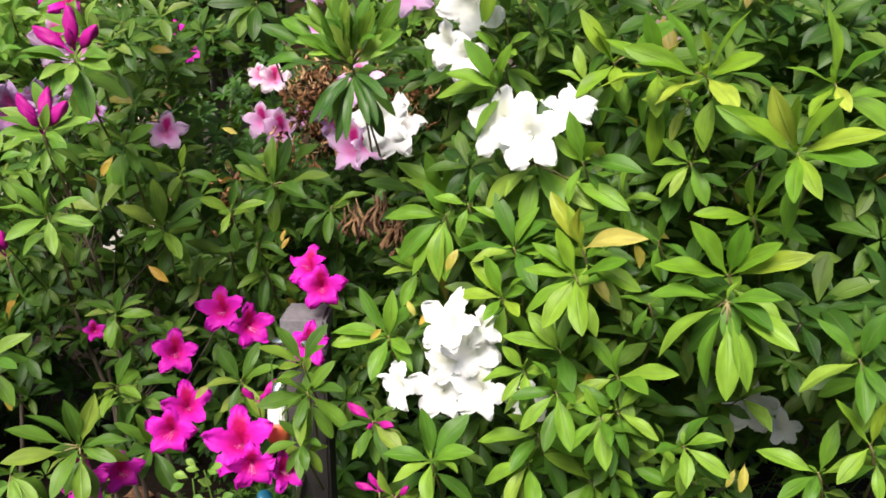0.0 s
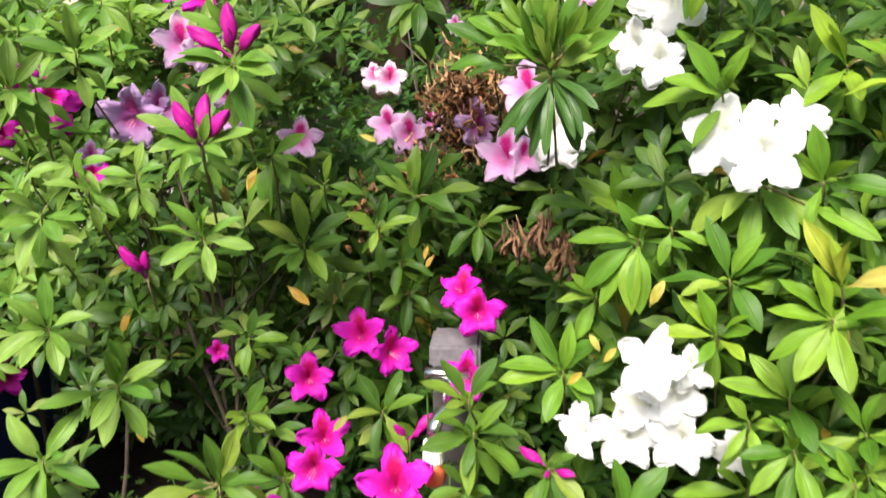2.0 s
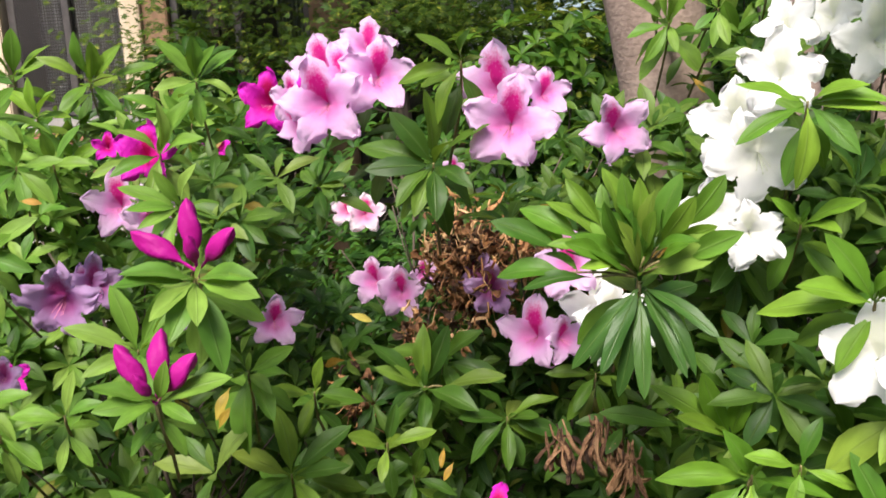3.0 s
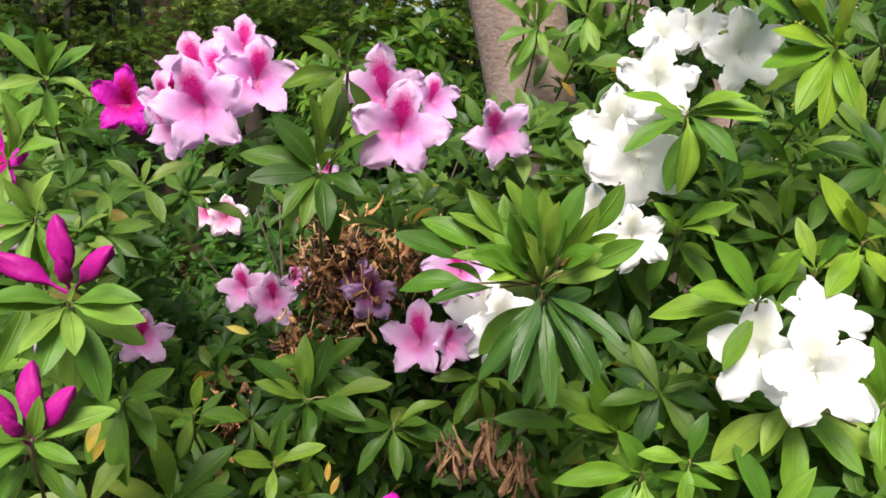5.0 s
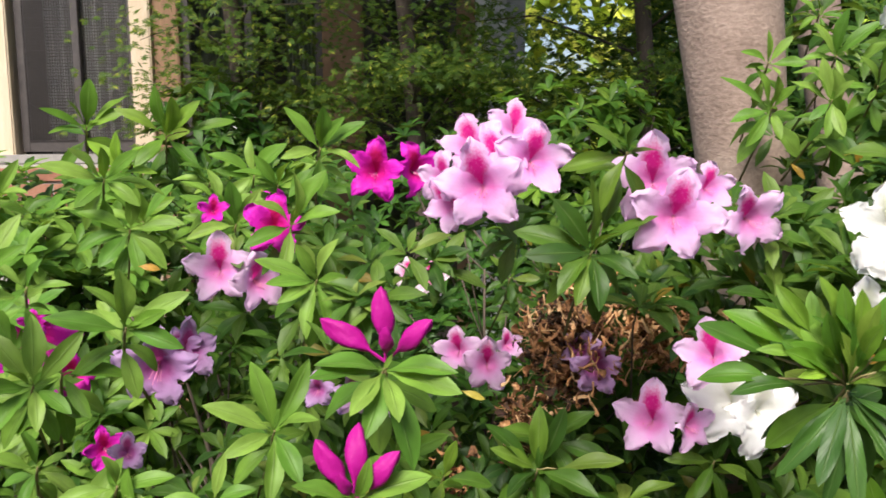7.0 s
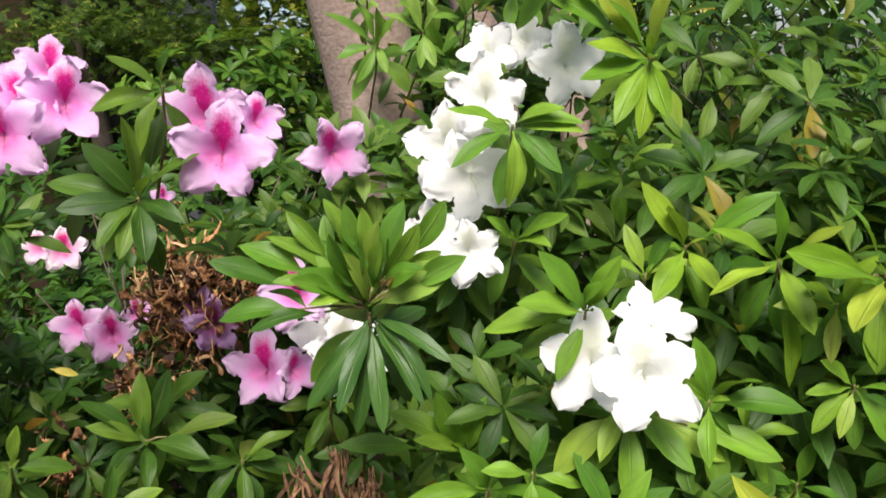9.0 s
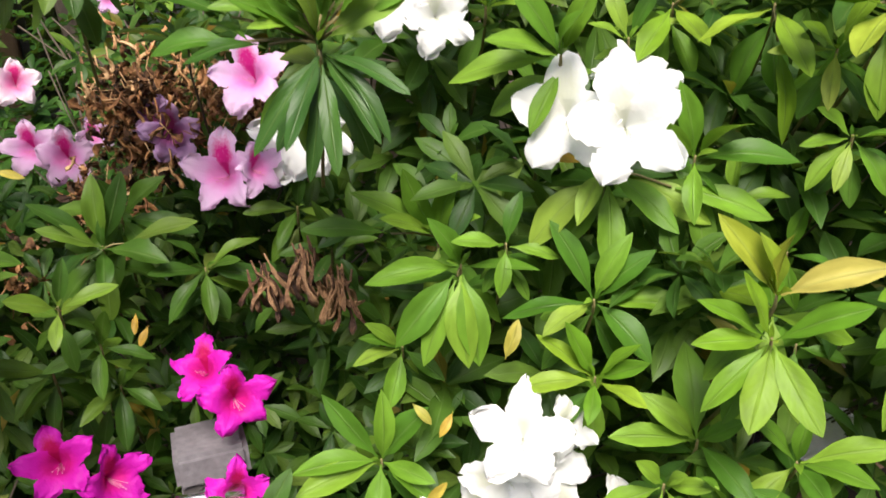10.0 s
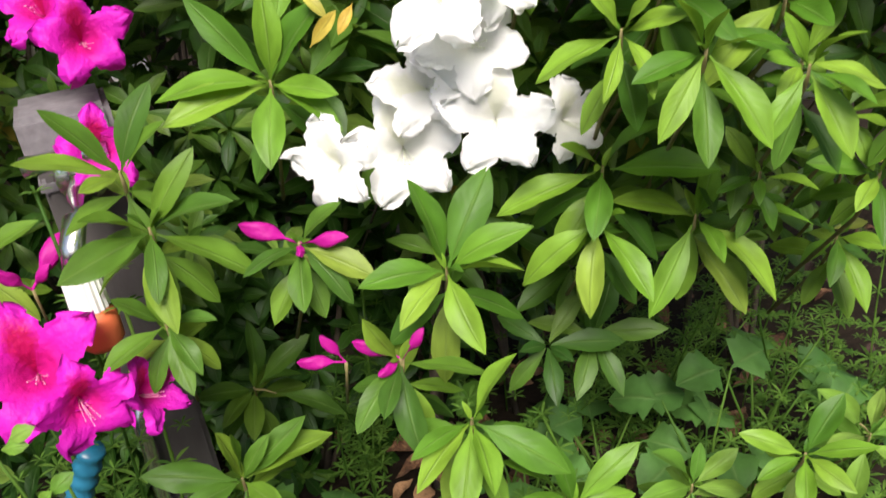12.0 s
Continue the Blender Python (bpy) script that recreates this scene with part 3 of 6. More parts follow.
def corolla_arrays(seed, frill=1.0, full=0.0):
    """Five overlapping lobes on a funnel of unit radius that opens to +z, the upper lobe to +x."""
    r = random.Random(seed)
    along, across = 20, 10
    verts, uvs, faces = [], [], []
    for n in range(5):
        way = 2 * math.pi * n / 5 + r.uniform(-0.09, 0.09)
        size = r.uniform(0.88, 1.14) * (1.06 if n == 0 else 1.0)
        broad = r.uniform(0.33, 0.40) + 0.03 * full
        curl = r.uniform(-0.30, 0.06)
        cup = r.uniform(-0.26, -0.02)
        tw = r.uniform(-0.30, 0.30)
        lift = r.uniform(-0.20, 0.20)
        lap = 0.075 * (n % 2) + (0.035 if n == 4 else 0)
        ph = [r.uniform(0, 6.28) for _ in range(4)]
        b = len(verts)
        for i in range(along + 1):
            a = i / along
            t = max(0.0, (a - 0.35) / 0.65)
            rad = 0.010 + 0.31 * (a / 0.35) ** 1.1 if a < 0.35 else 0.32 + 0.68 * size * t ** 0.95
            z = -0.72 + 0.50 * (a / 0.35) if a < 0.35 else -0.22 + 0.30 * math.sin(t * 2.1) + curl * t ** 2.0
            if a < 0.55:
                half = 0.82 * rad if a < 0.45 else 0.82 * (0.32 + 0.68 * size * (0.10 / 0.65) ** 0.95) + (broad - 0.40) * (a - 0.45) / 0.10 + 0.04
            else:
                g = (a - 0.55) / 0.45
                half = (broad + 0.01) * (1 - 0.10 * (1 - g) ** 2) * max(0.0, 1 - g ** (1.9 + 0.7 * full)) ** (0.60 - 0.08 * full) * (1 + 0.09 * math.sin(8 * g + ph[3]) + 0.06 * math.sin(19 * g + ph[2]) + 0.04 * math.sin(37 * g + ph[1]))
            half = max(half, 0.02)
            for k in range(across + 1):
                u = 2 * k / across - 1
                th = way + u * half / max(rad, 0.05)
                rr = rad * (1 + 0.035 * frill * t * math.sin(7 * u + ph[0]) + 0.02 * frill * t * math.sin(15 * u + ph[3]))
                zz = z + lap * t + lift * t * t + 0.05 * t * u * (1 if n % 2 else -1) + tw * t * t * u
                zz += frill * t * t * (0.10 * math.sin(4.0 * u + 5 * a + ph[1]) + 0.07 * math.sin(9 * u + 11 * a + ph[2]) + 0.03 * math.sin(23 * a * u + ph[0])) * (0.3 + abs(u))
                zz += cup * t * u * u - 0.05 * t * math.exp(-(u / 0.18) ** 2)
                verts.append((rr * math.cos(th), rr * math.sin(th), zz))
                uvs.append((n / 5 + u * 0.1, a))
        for i in range(along):
            for k in range(across):
                c = b + i * (across + 1) + k
                faces.append((c, c + 1, c + across + 2, c + across + 1))
    return verts, faces, uvs


COROLLA = {}
for c_i, (colour, mat) in enumerate(PETAL.items()):
    COROLLA[colour] = []
    for k in range(7):
        v, q, u = corolla_arrays(31 * c_i + k, {"white": (0.7, 0.9, 0.8, 1.1, 1.7, 1.9, 1.6)[k], "pink": 1.25}.get(colour, 1.45), {"white": 0.85, "pink": 0.35}.get(colour, 0.28))
        COROLLA[colour].append(mesh_from("flower", v, q, mat, u))


def stamen_mesh(mat, seed):
    r = random.Random(seed)
    pieces = []
    for k in range(6):
        w = r.uniform(-0.9, 0.9) + math.pi
        out = r.uniform(0.10, 0.26)
        end = Vector((math.cos(w) * out, math.sin(w) * out * 0.9, r.uniform(0.0, 0.16)))
        if k == 0:
            end = Vector((-0.20, 0.02, 0.30))
        mid = Vector((end.x * 0.7, end.y * 0.6, -0.35))
        pieces.append(tube_arrays([(0, 0, -0.72), mid, end * 0.97 + Vector((0, 0, -0.02)), end], [0.007, 0.007, 0.006, 0.006], 4))
        pieces.append(tube_arrays([end - Vector((0, 0, 0.02)), end, end + Vector((0.012, 0, 0.028))], [0.008, 0.017, 0.006], 5))
    v, q = join_arrays(pieces)
    return mesh_from("stamen_tuft", v, q, mat)


STAMENS = {c: stamen_mesh(STAMEN_W if c == "white" else STAMEN, 5) for c in PETAL}
v, q = join_arrays([tube_arrays([(0, 0, -1.35), (0, 0, -0.95), (0, 0, -0.82), (0, 0, -0.735)], [0.035, 0.040, 0.070, 0.040], 6)])
CALYX = mesh_from("calyx", v, q, TWIG)


def blossom(bush, colour, place, radius, face, roll, flat=False):
    """An open flower: its rim at place, looking along face."""
    radius *= {"white": 1.03, "mag": 0.92, "pink": 0.97}.get(colour, 1.0)
    BLOOMS.append((place, radius))
    z = Vector(face).normalized()
    DISCS.append((Vector(place), z, radius * 0.85))
    up = Vector((0, 0, 1)) - z * z.z
    x = up.normalized() if up.length > 0.05 else z.orthogonal().normalized()
    m = Matrix((x, z.cross(x), z)).transposed().to_4x4()
    ob = new("flower", rng.choice(COROLLA[colour][:4] if flat else COROLLA[colour][3:] if colour == "white" else COROLLA[colour]))
    ob.parent = bush
    ob.matrix_basis = Matrix.Translation(Vector(place) + z * radius * 0.1) @ m @ Matrix.Rotation(radians(roll + rng.uniform(-10, 10)), 4, "Z") @ Matrix.Diagonal((radius, radius, radius * (0.55 if flat else 0.72 if colour in ("white", "pink") else 0.9), 1))
    tagged(ob, {"white": "white ruffled azalea flower", "pink": "pale pink azalea flower with crimson throat", "pale": "small pale pink flower", "mag": "vivid magenta azalea flower", "faded": "faded lilac azalea flower"}[colour])
    st = new("stamen_tuft", STAMENS[colour])
    st.parent = ob
    ca = new("calyx", CALYX)
    ca.parent = ob
    return ob


def bud_arrays():
    verts, faces, uvs = [], [], []
    around, rings = 15, 12
    for i in range(rings + 1):
        s = i / rings
        g = max(0.0, (s - 0.28) / 0.72)
        w = 0.130 * (math.sin(math.pi * g ** 0.95) ** 0.72) * (1.0 - 0.15 * g) + (0.022 if s < 0.95 else 0.004)
        for k in range(around + 1):
            th = 2 * math.pi * k / around
            spiral = 1 + 0.26 * math.cos(3 * (th + 2.6 * s))
            verts.append((s, w * spiral * math.cos(th), w * spiral * math.sin(th)))
            uvs.append((k / around, 0.5 + 0.5 * s))
    for i in range(rings):
        for k in range(around):
            a = i * (around + 1) + k
            faces.append((a, a + 1, a + around + 2, a + around + 1))
    return verts, faces, uvs


v, q, u = bud_arrays()
BUD_MESH = mesh_from("bud", v, q, BUD, u)


def bud_cluster(bush, place, tips):
    p = Vector(place)
    BLOOMS.append((place, 0.03))
    v, q = tube_arrays([p + Vector((0, 0.02, -0.05)), p + Vector((0, 0.004, -0.012)), p], [0.0011, 0.0012, 0.0013], 6)
    stem = mesh_part("bud_stem", mesh_from("bud_stem", v, q, TWIG), bush, label="closed magenta flower buds")
    for t in tips:
        w = Vector(t) / 1000
        ob = new("bud", BUD_MESH)
        ob.parent = stem
        ob.matrix_basis = Matrix.Translation(p) @ frame_along(w, (0, -1, 0.4)).to_4x4() @ Matrix.Diagonal((w.length * 1.02, w.length * 0.95, w.length * 0.95, 1))
    return stem


def old_leaf(bush, place, way):
    w = Vector(way) / 1000
    ob = put_leaf(bush, Vector(place), w, (-0.1, -0.8, 0.6), "yellow", max(w.length * 0.8, 0.024), 0.95)
    return tagged(ob, "orange-yellow old leaf")


def thing(name, label, category, place=(0, 0, 0), group="", kind=""):
    ob = new(name)
    ob.empty_display_size = 0.1
    ob.location = place
    return tagged(ob, label, category, group, kind)


def leaf_mass(name, parent, spots, material, template, label=""):
    """Many leaves in one mesh; spots hold place, way, normal, length, width."""
    tv, tu, tf = template
    n, k = len(spots), len(tv)
    V = np.empty((n * k, 3))
    for i, (p, d, nn, L, w) in enumerate(spots):
        m = np.array(frame_along(d, nn))
        V[i * k:(i + 1) * k] = (tv * (L, L * w, L)) @ m.T + np.array(p)
    F = (tf[None] + (np.arange(n) * k)[:, None, None]).reshape(-1, tf.shape[1])
    me = mesh_from(name, V, F, material, np.tile(tu, (n, 1)))
    return mesh_part(name, me, parent, label=label, kind="stuff")


# ---- ground ----
def ground():
    xs = np.concatenate([[-60, -20, -8, -4], np.linspace(-2.4, 1.8, 86), [3, 6, 20, 60]])
    ys = np.concatenate([[-60, -20, -6, -2], np.linspace(-0.4, 3.0, 70), [4, 6, 9, 20, 60]])
    verts, faces = [], []
    for y in ys:
        for x in xs:
            z = 0.035 * noise.noise(Vector((x * 2.2, y * 2.2, 0))) + 0.014 * noise.noise(Vector((x * 11, y * 11, 3)))
            verts.append((x, y, z if abs(x) < 3 and -0.6 < y < 3.2 else 0))
    n = len(xs)
    for j in range(len(ys) - 1):
        for i in range(n - 1):
            a = j * n + i
            faces.append((a, a + 1, a + n + 1, a + n))
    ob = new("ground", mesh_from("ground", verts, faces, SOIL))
    return tagged(ob, "dark bare garden soil, blackened further for the shade under the bushes", "ground", kind="structure")


ground()

# ---- the azalea bushes ----
white_bush = thing("azalea_bush", "dense green azalea bush with large white flowers", "bush", (0.25, 1.25, 0), "azalea hedge")
pink_bush = thing("azalea_bush", "azalea bush with pale pink flowers and dried brown blossom", "bush", (-0.2, 1.6, 0), "azalea hedge")
mag_bush = thing("azalea_bush", "azalea bush with vivid magenta flowers and closed buds", "bush", (-0.55, 1.3, 0), "azalea hedge")
back_bush = thing("azalea_bush", "light green azalea bush without flowers behind the others", "bush", (-1.2, 2.0, 0), "azalea hedge")
for b in (white_bush, pink_bush, mag_bush, back_bush):
    b.matrix_basis = Matrix.Identity(4)

whorl(white_bush, (0.024, 0.850, 0.443), 'fresh', [(49, -6, 35), (-48, -4, 72), (-6, 8, 47), (41, -14, 1), (-47, -16, 38)])
whorl(white_bush, (0.199, 0.920, 0.308), 'light', [(46, -5, 22), (-41, -5, 67), (49, -12, -24), (14, 6, 36), (-58, -10, 27)])
whorl(white_bush, (0.416, 0.900, 0.275), 'light', [(-67, -5, 85), (19, 4, 46), (40, -10, -13), (-75, -12, 32)])
whorl(white_bush, (0.178, 0.904, 0.6), 'fresh', [(44, -57, 23), (26, -64, -37), (-53, -16, -54), (-49, 17, 31), (-1, -20, 47), (-14, -45, -4)])
whorl(white_bush, (0.115, 0.93, 0.649), 'fresh', [(48, -59, 5), (-69, 26, -22), (-34, -35, -27), (-34, -7, 31), (16, -32, 46)])
whorl(white_bush, (0.103, 0.92, 0.614), 'fresh', [(-59, 14, -28), (-35, -30, -43), (3, -52, -37), (-2, -30, 19)])
whorl(white_bush, (-0.017, 0.925, 0.616), 'fresh', [(-12, 13, 62), (40, 8, 59), (39, -29, 36), (-54, -2, 18), (29, -45, 10), (-10, -49, -27), (-45, -24, -7)])
whorl(white_bush, (-0.042, 0.86, 0.545), 'fresh', [(38, -48, -22), (-49, -21, -7), (-32, -41, -28), (28, -11, 43), (-45, -13, 6), (-13, -46, -14)])
whorl(white_bush, (0.245, 0.84, 0.383), 'fresh', [(29, -39, 23), (36, 0, 43), (-37, 32, 17), (-45, 3, -4), (-30, -32, -18), (-2, -44, 2)])
whorl(white_bush, (0.122, 0.839, 0.749), 'fresh', [(-39, -9, -38), (11, -39, -47), (-46, 3, -7), (12, -43, 15), (-26, -1, 35), (-9, -22, 28)])
whorl(white_bush, (0.166, 0.805, 0.735), 'fresh', [(1, -31, -41), (-34, -2, -34), (1, -23, 30), (2, -40, -10), (-29, 3, 14), (-18, 0, 32)])
whorl(white_bush, (0.09, 0.874, 0.76), 'fresh', [(-44, 19, -21), (-25, -18, -27), (-1, -35, -21), (14, -34, 16), (-24, -2, 28), (-1, -23, 23)])
whorl(white_bush, (-0.076, 1.053, 0.731), 'fresh', [(-71, 1, 19), (-74, -2, -10), (-39, 17, 63), (-21, -39, -42), (30, -44, -4), (29, -46, -18), (37, -23, 51), (5, -15, 62)])
whorl(mag_bush, (-0.19, 1.03, 0.703), 'olive', [(-34, 3, 48), (-56, 1, 20), (26, 3, 53), (33, -17, 29), (-26, -27, 3)])
whorl(mag_bush, (-0.184, 1.018, 0.665), 'olive', [(-59, -29, -7), (32, -14, 49), (-8, -45, -22), (54, -30, -43), (47, -28, 21), (-8, -48, -46), (-38, -23, 26)])
whorl(mag_bush, (-0.193, 1.003, 0.603), 'olive', [(-43, -17, -11), (27, -21, 7), (3, -28, -39), (-28, -4, 29), (10, -33, -21)])
whorl(mag_bush, (-0.063, 0.916, 0.567), 'olive', [(-12, -39, -45), (41, -41, -7), (-43, -25, -14), (-26, -34, -12), (-18, 2, 39)])
whorl(mag_bush, (-0.095, 0.991, 0.635), 'olive', [(-13, -34, -29), (37, -29, -26), (-40, -14, 4), (24, -16, 30), (19, -37, -29)])
whorl(mag_bush, (-0.174, 1.02, 0.438), 'olive', [(-65, 11, 32), (-11, 0, 50), (20, -13, 39), (58, -4, 37), (-4, -4, 47), (73, -6, 12), (19, -47, -3), (-48, -24, 16)])
whorl(white_bush, (0.084, 0.958, 0.88), 'fresh', [(-21, 20, 63), (-66, 20, -2), (18, -51, -25), (55, -42, -1), (-49, -12, -11), (13, -19, 54), (28, -29, 45)])
whorl(white_bush, (0.068, 0.932, 0.828), 'lime', [(-35, 20, 36), (-20, 11, 46), (26, -33, 19), (-52, 21, -1), (22, -24, 32), (-22, -27, -16), (14, -42, -11)])
whorl(white_bush, (0.142, 0.827, 0.916), 'gold', [(-30, 19, 54), (46, -42, 29), (-15, -11, 44), (-6, -18, 46)])
whorl(white_bush, (0.135, 0.822, 0.888), 'lime', [(-49, 13, 5), (-40, 19, 30), (4, -41, -47), (-32, -18, -47), (-48, 5, -38), (43, -38, 24), (-20, 7, 47)])
whorl(white_bush, (0.158, 0.933, 0.988), 'fresh', [(50, -46, 10), (11, -37, 39), (-23, -27, -34), (-18, -9, 56), (-34, -8, 32)])
whorl(white_bush, (0.267, 0.891, 0.995), 'fresh', [(12, -28, -36), (-30, 9, -34), (-36, 9, 0), (-22, -9, -32), (7, -36, 5), (-28, 5, 24)])
whorl(pink_bush, (-0.283, 1.268, 0.76), 'dull', [(-25, 11, 56), (33, -12, 32), (-4, -34, -51), (-46, -11, 35), (-38, -34, -14), (33, -30, -15)])
whorl(white_bush, (0.133, 0.891, 0.776), 'fresh', [(11, -35, 31), (-61, 20, 14), (5, -57, -19), (9, 26, 68), (-33, 10, 43)])
whorl(white_bush, (0.006, 1.087, 0.914), 'fresh', [(-64, 10, 52), (-31, -11, 62), (20, -43, 24), (-51, -15, 31), (1, -28, 53), (-111, 27, 22)])
whorl(white_bush, (0.002, 1.029, 0.904), 'fresh', [(42, -49, 7), (-5, -43, -64), (-44, -15, -68), (-64, -13, -46), (-20, -38, -65), (-21, -20, 44), (-74, -1, 10)])
whorl(white_bush, (-0.035, 1.092, 0.814), 'fresh', [(-45, -7, 3), (23, -34, -18), (-22, -18, -43), (-27, -3, 31), (5, -14, 32), (-34, -5, 23)])
whorl(white_bush, (0.191, 0.848, 0.763), 'fresh', [(-29, 14, 42), (-6, -12, 42), (49, -43, 25), (-59, 0, -29), (-12, -43, -5), (17, -52, 13)])
whorl(white_bush, (0.111, 0.98, 0.979), 'fresh', [(-68, 9, -48), (-18, -33, -70), (23, -58, -37), (-41, -25, -21), (57, -52, -38), (92, -78, -34)])
whorl(white_bush, (-0.106, 0.980, 1.090), 'deep', [(-53, -20, -51), (-34, -30, -55), (-19, -17, -77), (-5, -30, -74), (20, -43, -55), (32, -45, -46), (40, -48, -24)])
whorl(white_bush, (-0.107, 0.980, 1.096), 'green', [(-101, 15, 9), (-104, 19, 41), (-80, 17, 56), (-58, 9, 62), (-48, 12, 72), (-25, -5, 80), (-14, -15, 75), (-4, -21, 72), (3, -27, 64), (22, -21, 75), (28, -31, 63), (58, -17, 70), (62, -38, 35), (21, -41, 33), (-53, -18, 35), (-83, -1, 4), (-27, -21, 59), (5, -32, 53)])
# Lime on these three puts a patch of sun into the leaf colour.
whorl(white_bush, (0.208, 1.03, 1.094), 'lime', [(57, -49, 49), (-42, 2, 61), (-46, -17, -40), (-4, -50, -30), (-35, -17, 39)])
whorl(white_bush, (0.241, 0.949, 1.091), 'lime', [(-62, 5, -25), (-56, 9, 33), (-23, -17, 60), (11, -55, 32), (-10, -48, -47), (-7, -27, -96)])
whorl(white_bush, (0.266, 0.91, 1.059), 'lime', [(2, -31, 22), (11, -32, -41), (-43, 19, 2), (-29, 2, 21), (-22, -16, -36), (10, -25, 42)])
whorl(white_bush, (0.062, 0.961, 1.071), 'fresh', [(-36, -4, 52), (7, -34, 47), (-56, -3, 16), (-72, 30, -5), (-12, -29, 31)])
whorl(white_bush, (0.232, 1.169, 1.147), 'fresh', [(-38, 5, 39), (-52, 25, -5), (10, -36, 19), (-17, -15, -47), (31, -34, 34)])
whorl(white_bush, (0.178, 1.05, 1.068), 'fresh', [(-13, 10, 45), (15, -17, 41), (-34, 3, 16), (26, -31, 21)])
whorl(white_bush, (0.076, 1.115, 1.103), 'fresh', [(28, -44, 29), (-68, 25, 20), (-60, -5, 3), (-31, -20, 28), (-49, -15, -18), (13, -44, 0)])
whorl(pink_bush, (-0.341, 1.27, 0.789), 'dull', [(48, -1, 40), (-20, -4, 55), (-35, -40, -15), (-64, -6, 20), (38, -24, 12)])
whorl(mag_bush, (-0.449, 1.031, 1.1), 'light', [(-52, -30, 0), (-41, -28, 20), (56, -32, -12), (50, -29, 10), (10, -42, -24), (-24, -40, -22), (23, -28, -65), (-11, -42, -34)])
whorl(mag_bush, (-0.47, 0.976, 1.02), 'light', [(-42, -15, 16), (51, 2, 16), (-37, -22, 5), (27, -26, -3), (11, -13, 29), (-21, -29, -5)])
whorl(pink_bush, (-0.253, 1.171, 1.169), 'dull', [(-68, 12, 23), (-8, -11, 68), (-34, -12, 50), (46, -30, 40), (29, -42, -10), (-36, -27, -28), (0, -37, -42), (-60, -13, 2), (14, -34, 26), (-20, -32, -38)])
whorl(mag_bush, (-0.557, 1.184, 0.996), 'light', [(-58, -17, 35), (-17, -1, 67), (33, 18, 63), (36, -20, 27), (28, -39, -31), (2, -44, -48), (-35, -40, -4)])
whorl(mag_bush, (-0.75, 1.115, 1.068), 'light', [(-32, -6, 52), (4, 0, 58), (39, 10, 43), (-15, -41, -22), (16, -31, -21), (36, -20, -17), (-33, -39, 5), (-10, -30, 19)])
whorl(mag_bush, (-0.681, 1.151, 1.108), 'light', [(-14, -21, 46), (54, 5, 30), (-58, -23, 16), (38, -14, 19), (48, -15, -8), (-1, -13, 55)])
whorl(mag_bush, (-0.762, 1.359, 1.23), 'light', [(-27, -33, 33), (7, -26, 36), (41, -12, 32), (-53, -30, 20), (63, 12, -7), (-18, -36, -23), (39, -17, -19)])
whorl(back_bush, (-0.933, 1.8, 1.291), 'green', [(15, -17, 74), (60, -10, 32), (-15, -41, 40), (-54, -44, 26), (63, 11, 46), (-38, -48, -5)])
whorl(back_bush, (-0.804, 1.79, 1.277), 'green', [(-7, -28, 76), (56, -14, 54), (104, 13, 27), (-60, -34, 49), (-36, -44, -41), (49, -20, -51), (20, -30, 59)])
whorl(mag_bush, (-0.522, 1.374, 1.263), 'light', [(-37, -9, 45), (4, -20, 48), (50, -9, 29), (-37, -27, -6), (43, -20, -10), (25, -21, 35)])
whorl(mag_bush, (-0.519, 1.25, 1.131), 'light', [(-15, -21, 39), (19, -16, 44), (48, -21, -3), (-43, -27, 5), (18, -26, -48), (-56, -8, 25), (-10, -30, -47), (-32, -31, -12)])
whorl(mag_bush, (-0.739, 1.366, 1.172), 'light', [(-42, -23, 28), (12, -12, 47), (53, -1, 6), (-25, -30, -35), (39, -6, -39), (16, -20, -44), (-50, -23, -10)])
whorl(mag_bush, (-0.548, 1.294, 1.184), 'light', [(15, -20, 50), (40, 2, 54), (-41, -33, -14), (-23, -28, 33), (-7, -32, -45), (48, -20, 20)])
whorl(pink_bush, (-0.275, 1.318, 0.892), 'dull', [(-60, 4, 52), (1, -3, 74), (30, -7, 72), (92, -24, 15), (-3, -52, -25), (-50, -16, 35), (-40, -37, -4), (56, -49, -7)])
whorl(pink_bush, (0.072, 1.509, 1.311), 'light', [(-62, 18, 41), (-30, -2, 53), (-8, -24, 43), (-32, -6, -46), (1, -29, -35), (-52, 2, -19), (14, -36, 27)])
whorl(pink_bush, (0.104, 1.414, 1.318), 'light', [(-46, 12, 20), (-14, -1, 50), (-29, -9, -20), (-11, -15, -40), (-32, 1, 39), (5, -23, -40), (6, -30, 22)])
whorl(pink_bush, (-0.268, 1.598, 1.068), 'dull', [(-25, 5, 33), (19, -8, 35), (-35, -10, -15), (39, -13, 2), (-3, -20, -30)])
whorl(pink_bush, (-0.077, 1.288, 0.908), 'dull', [(-53, 1, 7), (4, -16, 40), (28, -41, -3), (-29, -27, -28), (-35, -13, -47)])
whorl(pink_bush, (-0.223, 1.167, 1.262), 'dull', [(-36, -13, 28), (3, -29, 26), (-57, 10, -13), (20, -34, 6), (-28, -12, -46)])
whorl(mag_bush, (-0.756, 1.05, 1.172), 'light', [(26, 13, 47), (6, -28, -30), (0, -19, 38), (34, -4, 27), (21, -16, 11)])
whorl(mag_bush, (-0.785, 1.191, 0.963), 'light', [(-6, -5, 40), (28, -5, 16), (-36, -18, 19), (-5, -31, -24), (37, -1, -26)])
whorl(mag_bush, (-0.808, 1.25, 1.128), 'light', [(-29, -12, 31), (40, 2, 5), (16, -7, 30), (-17, -29, -17)])
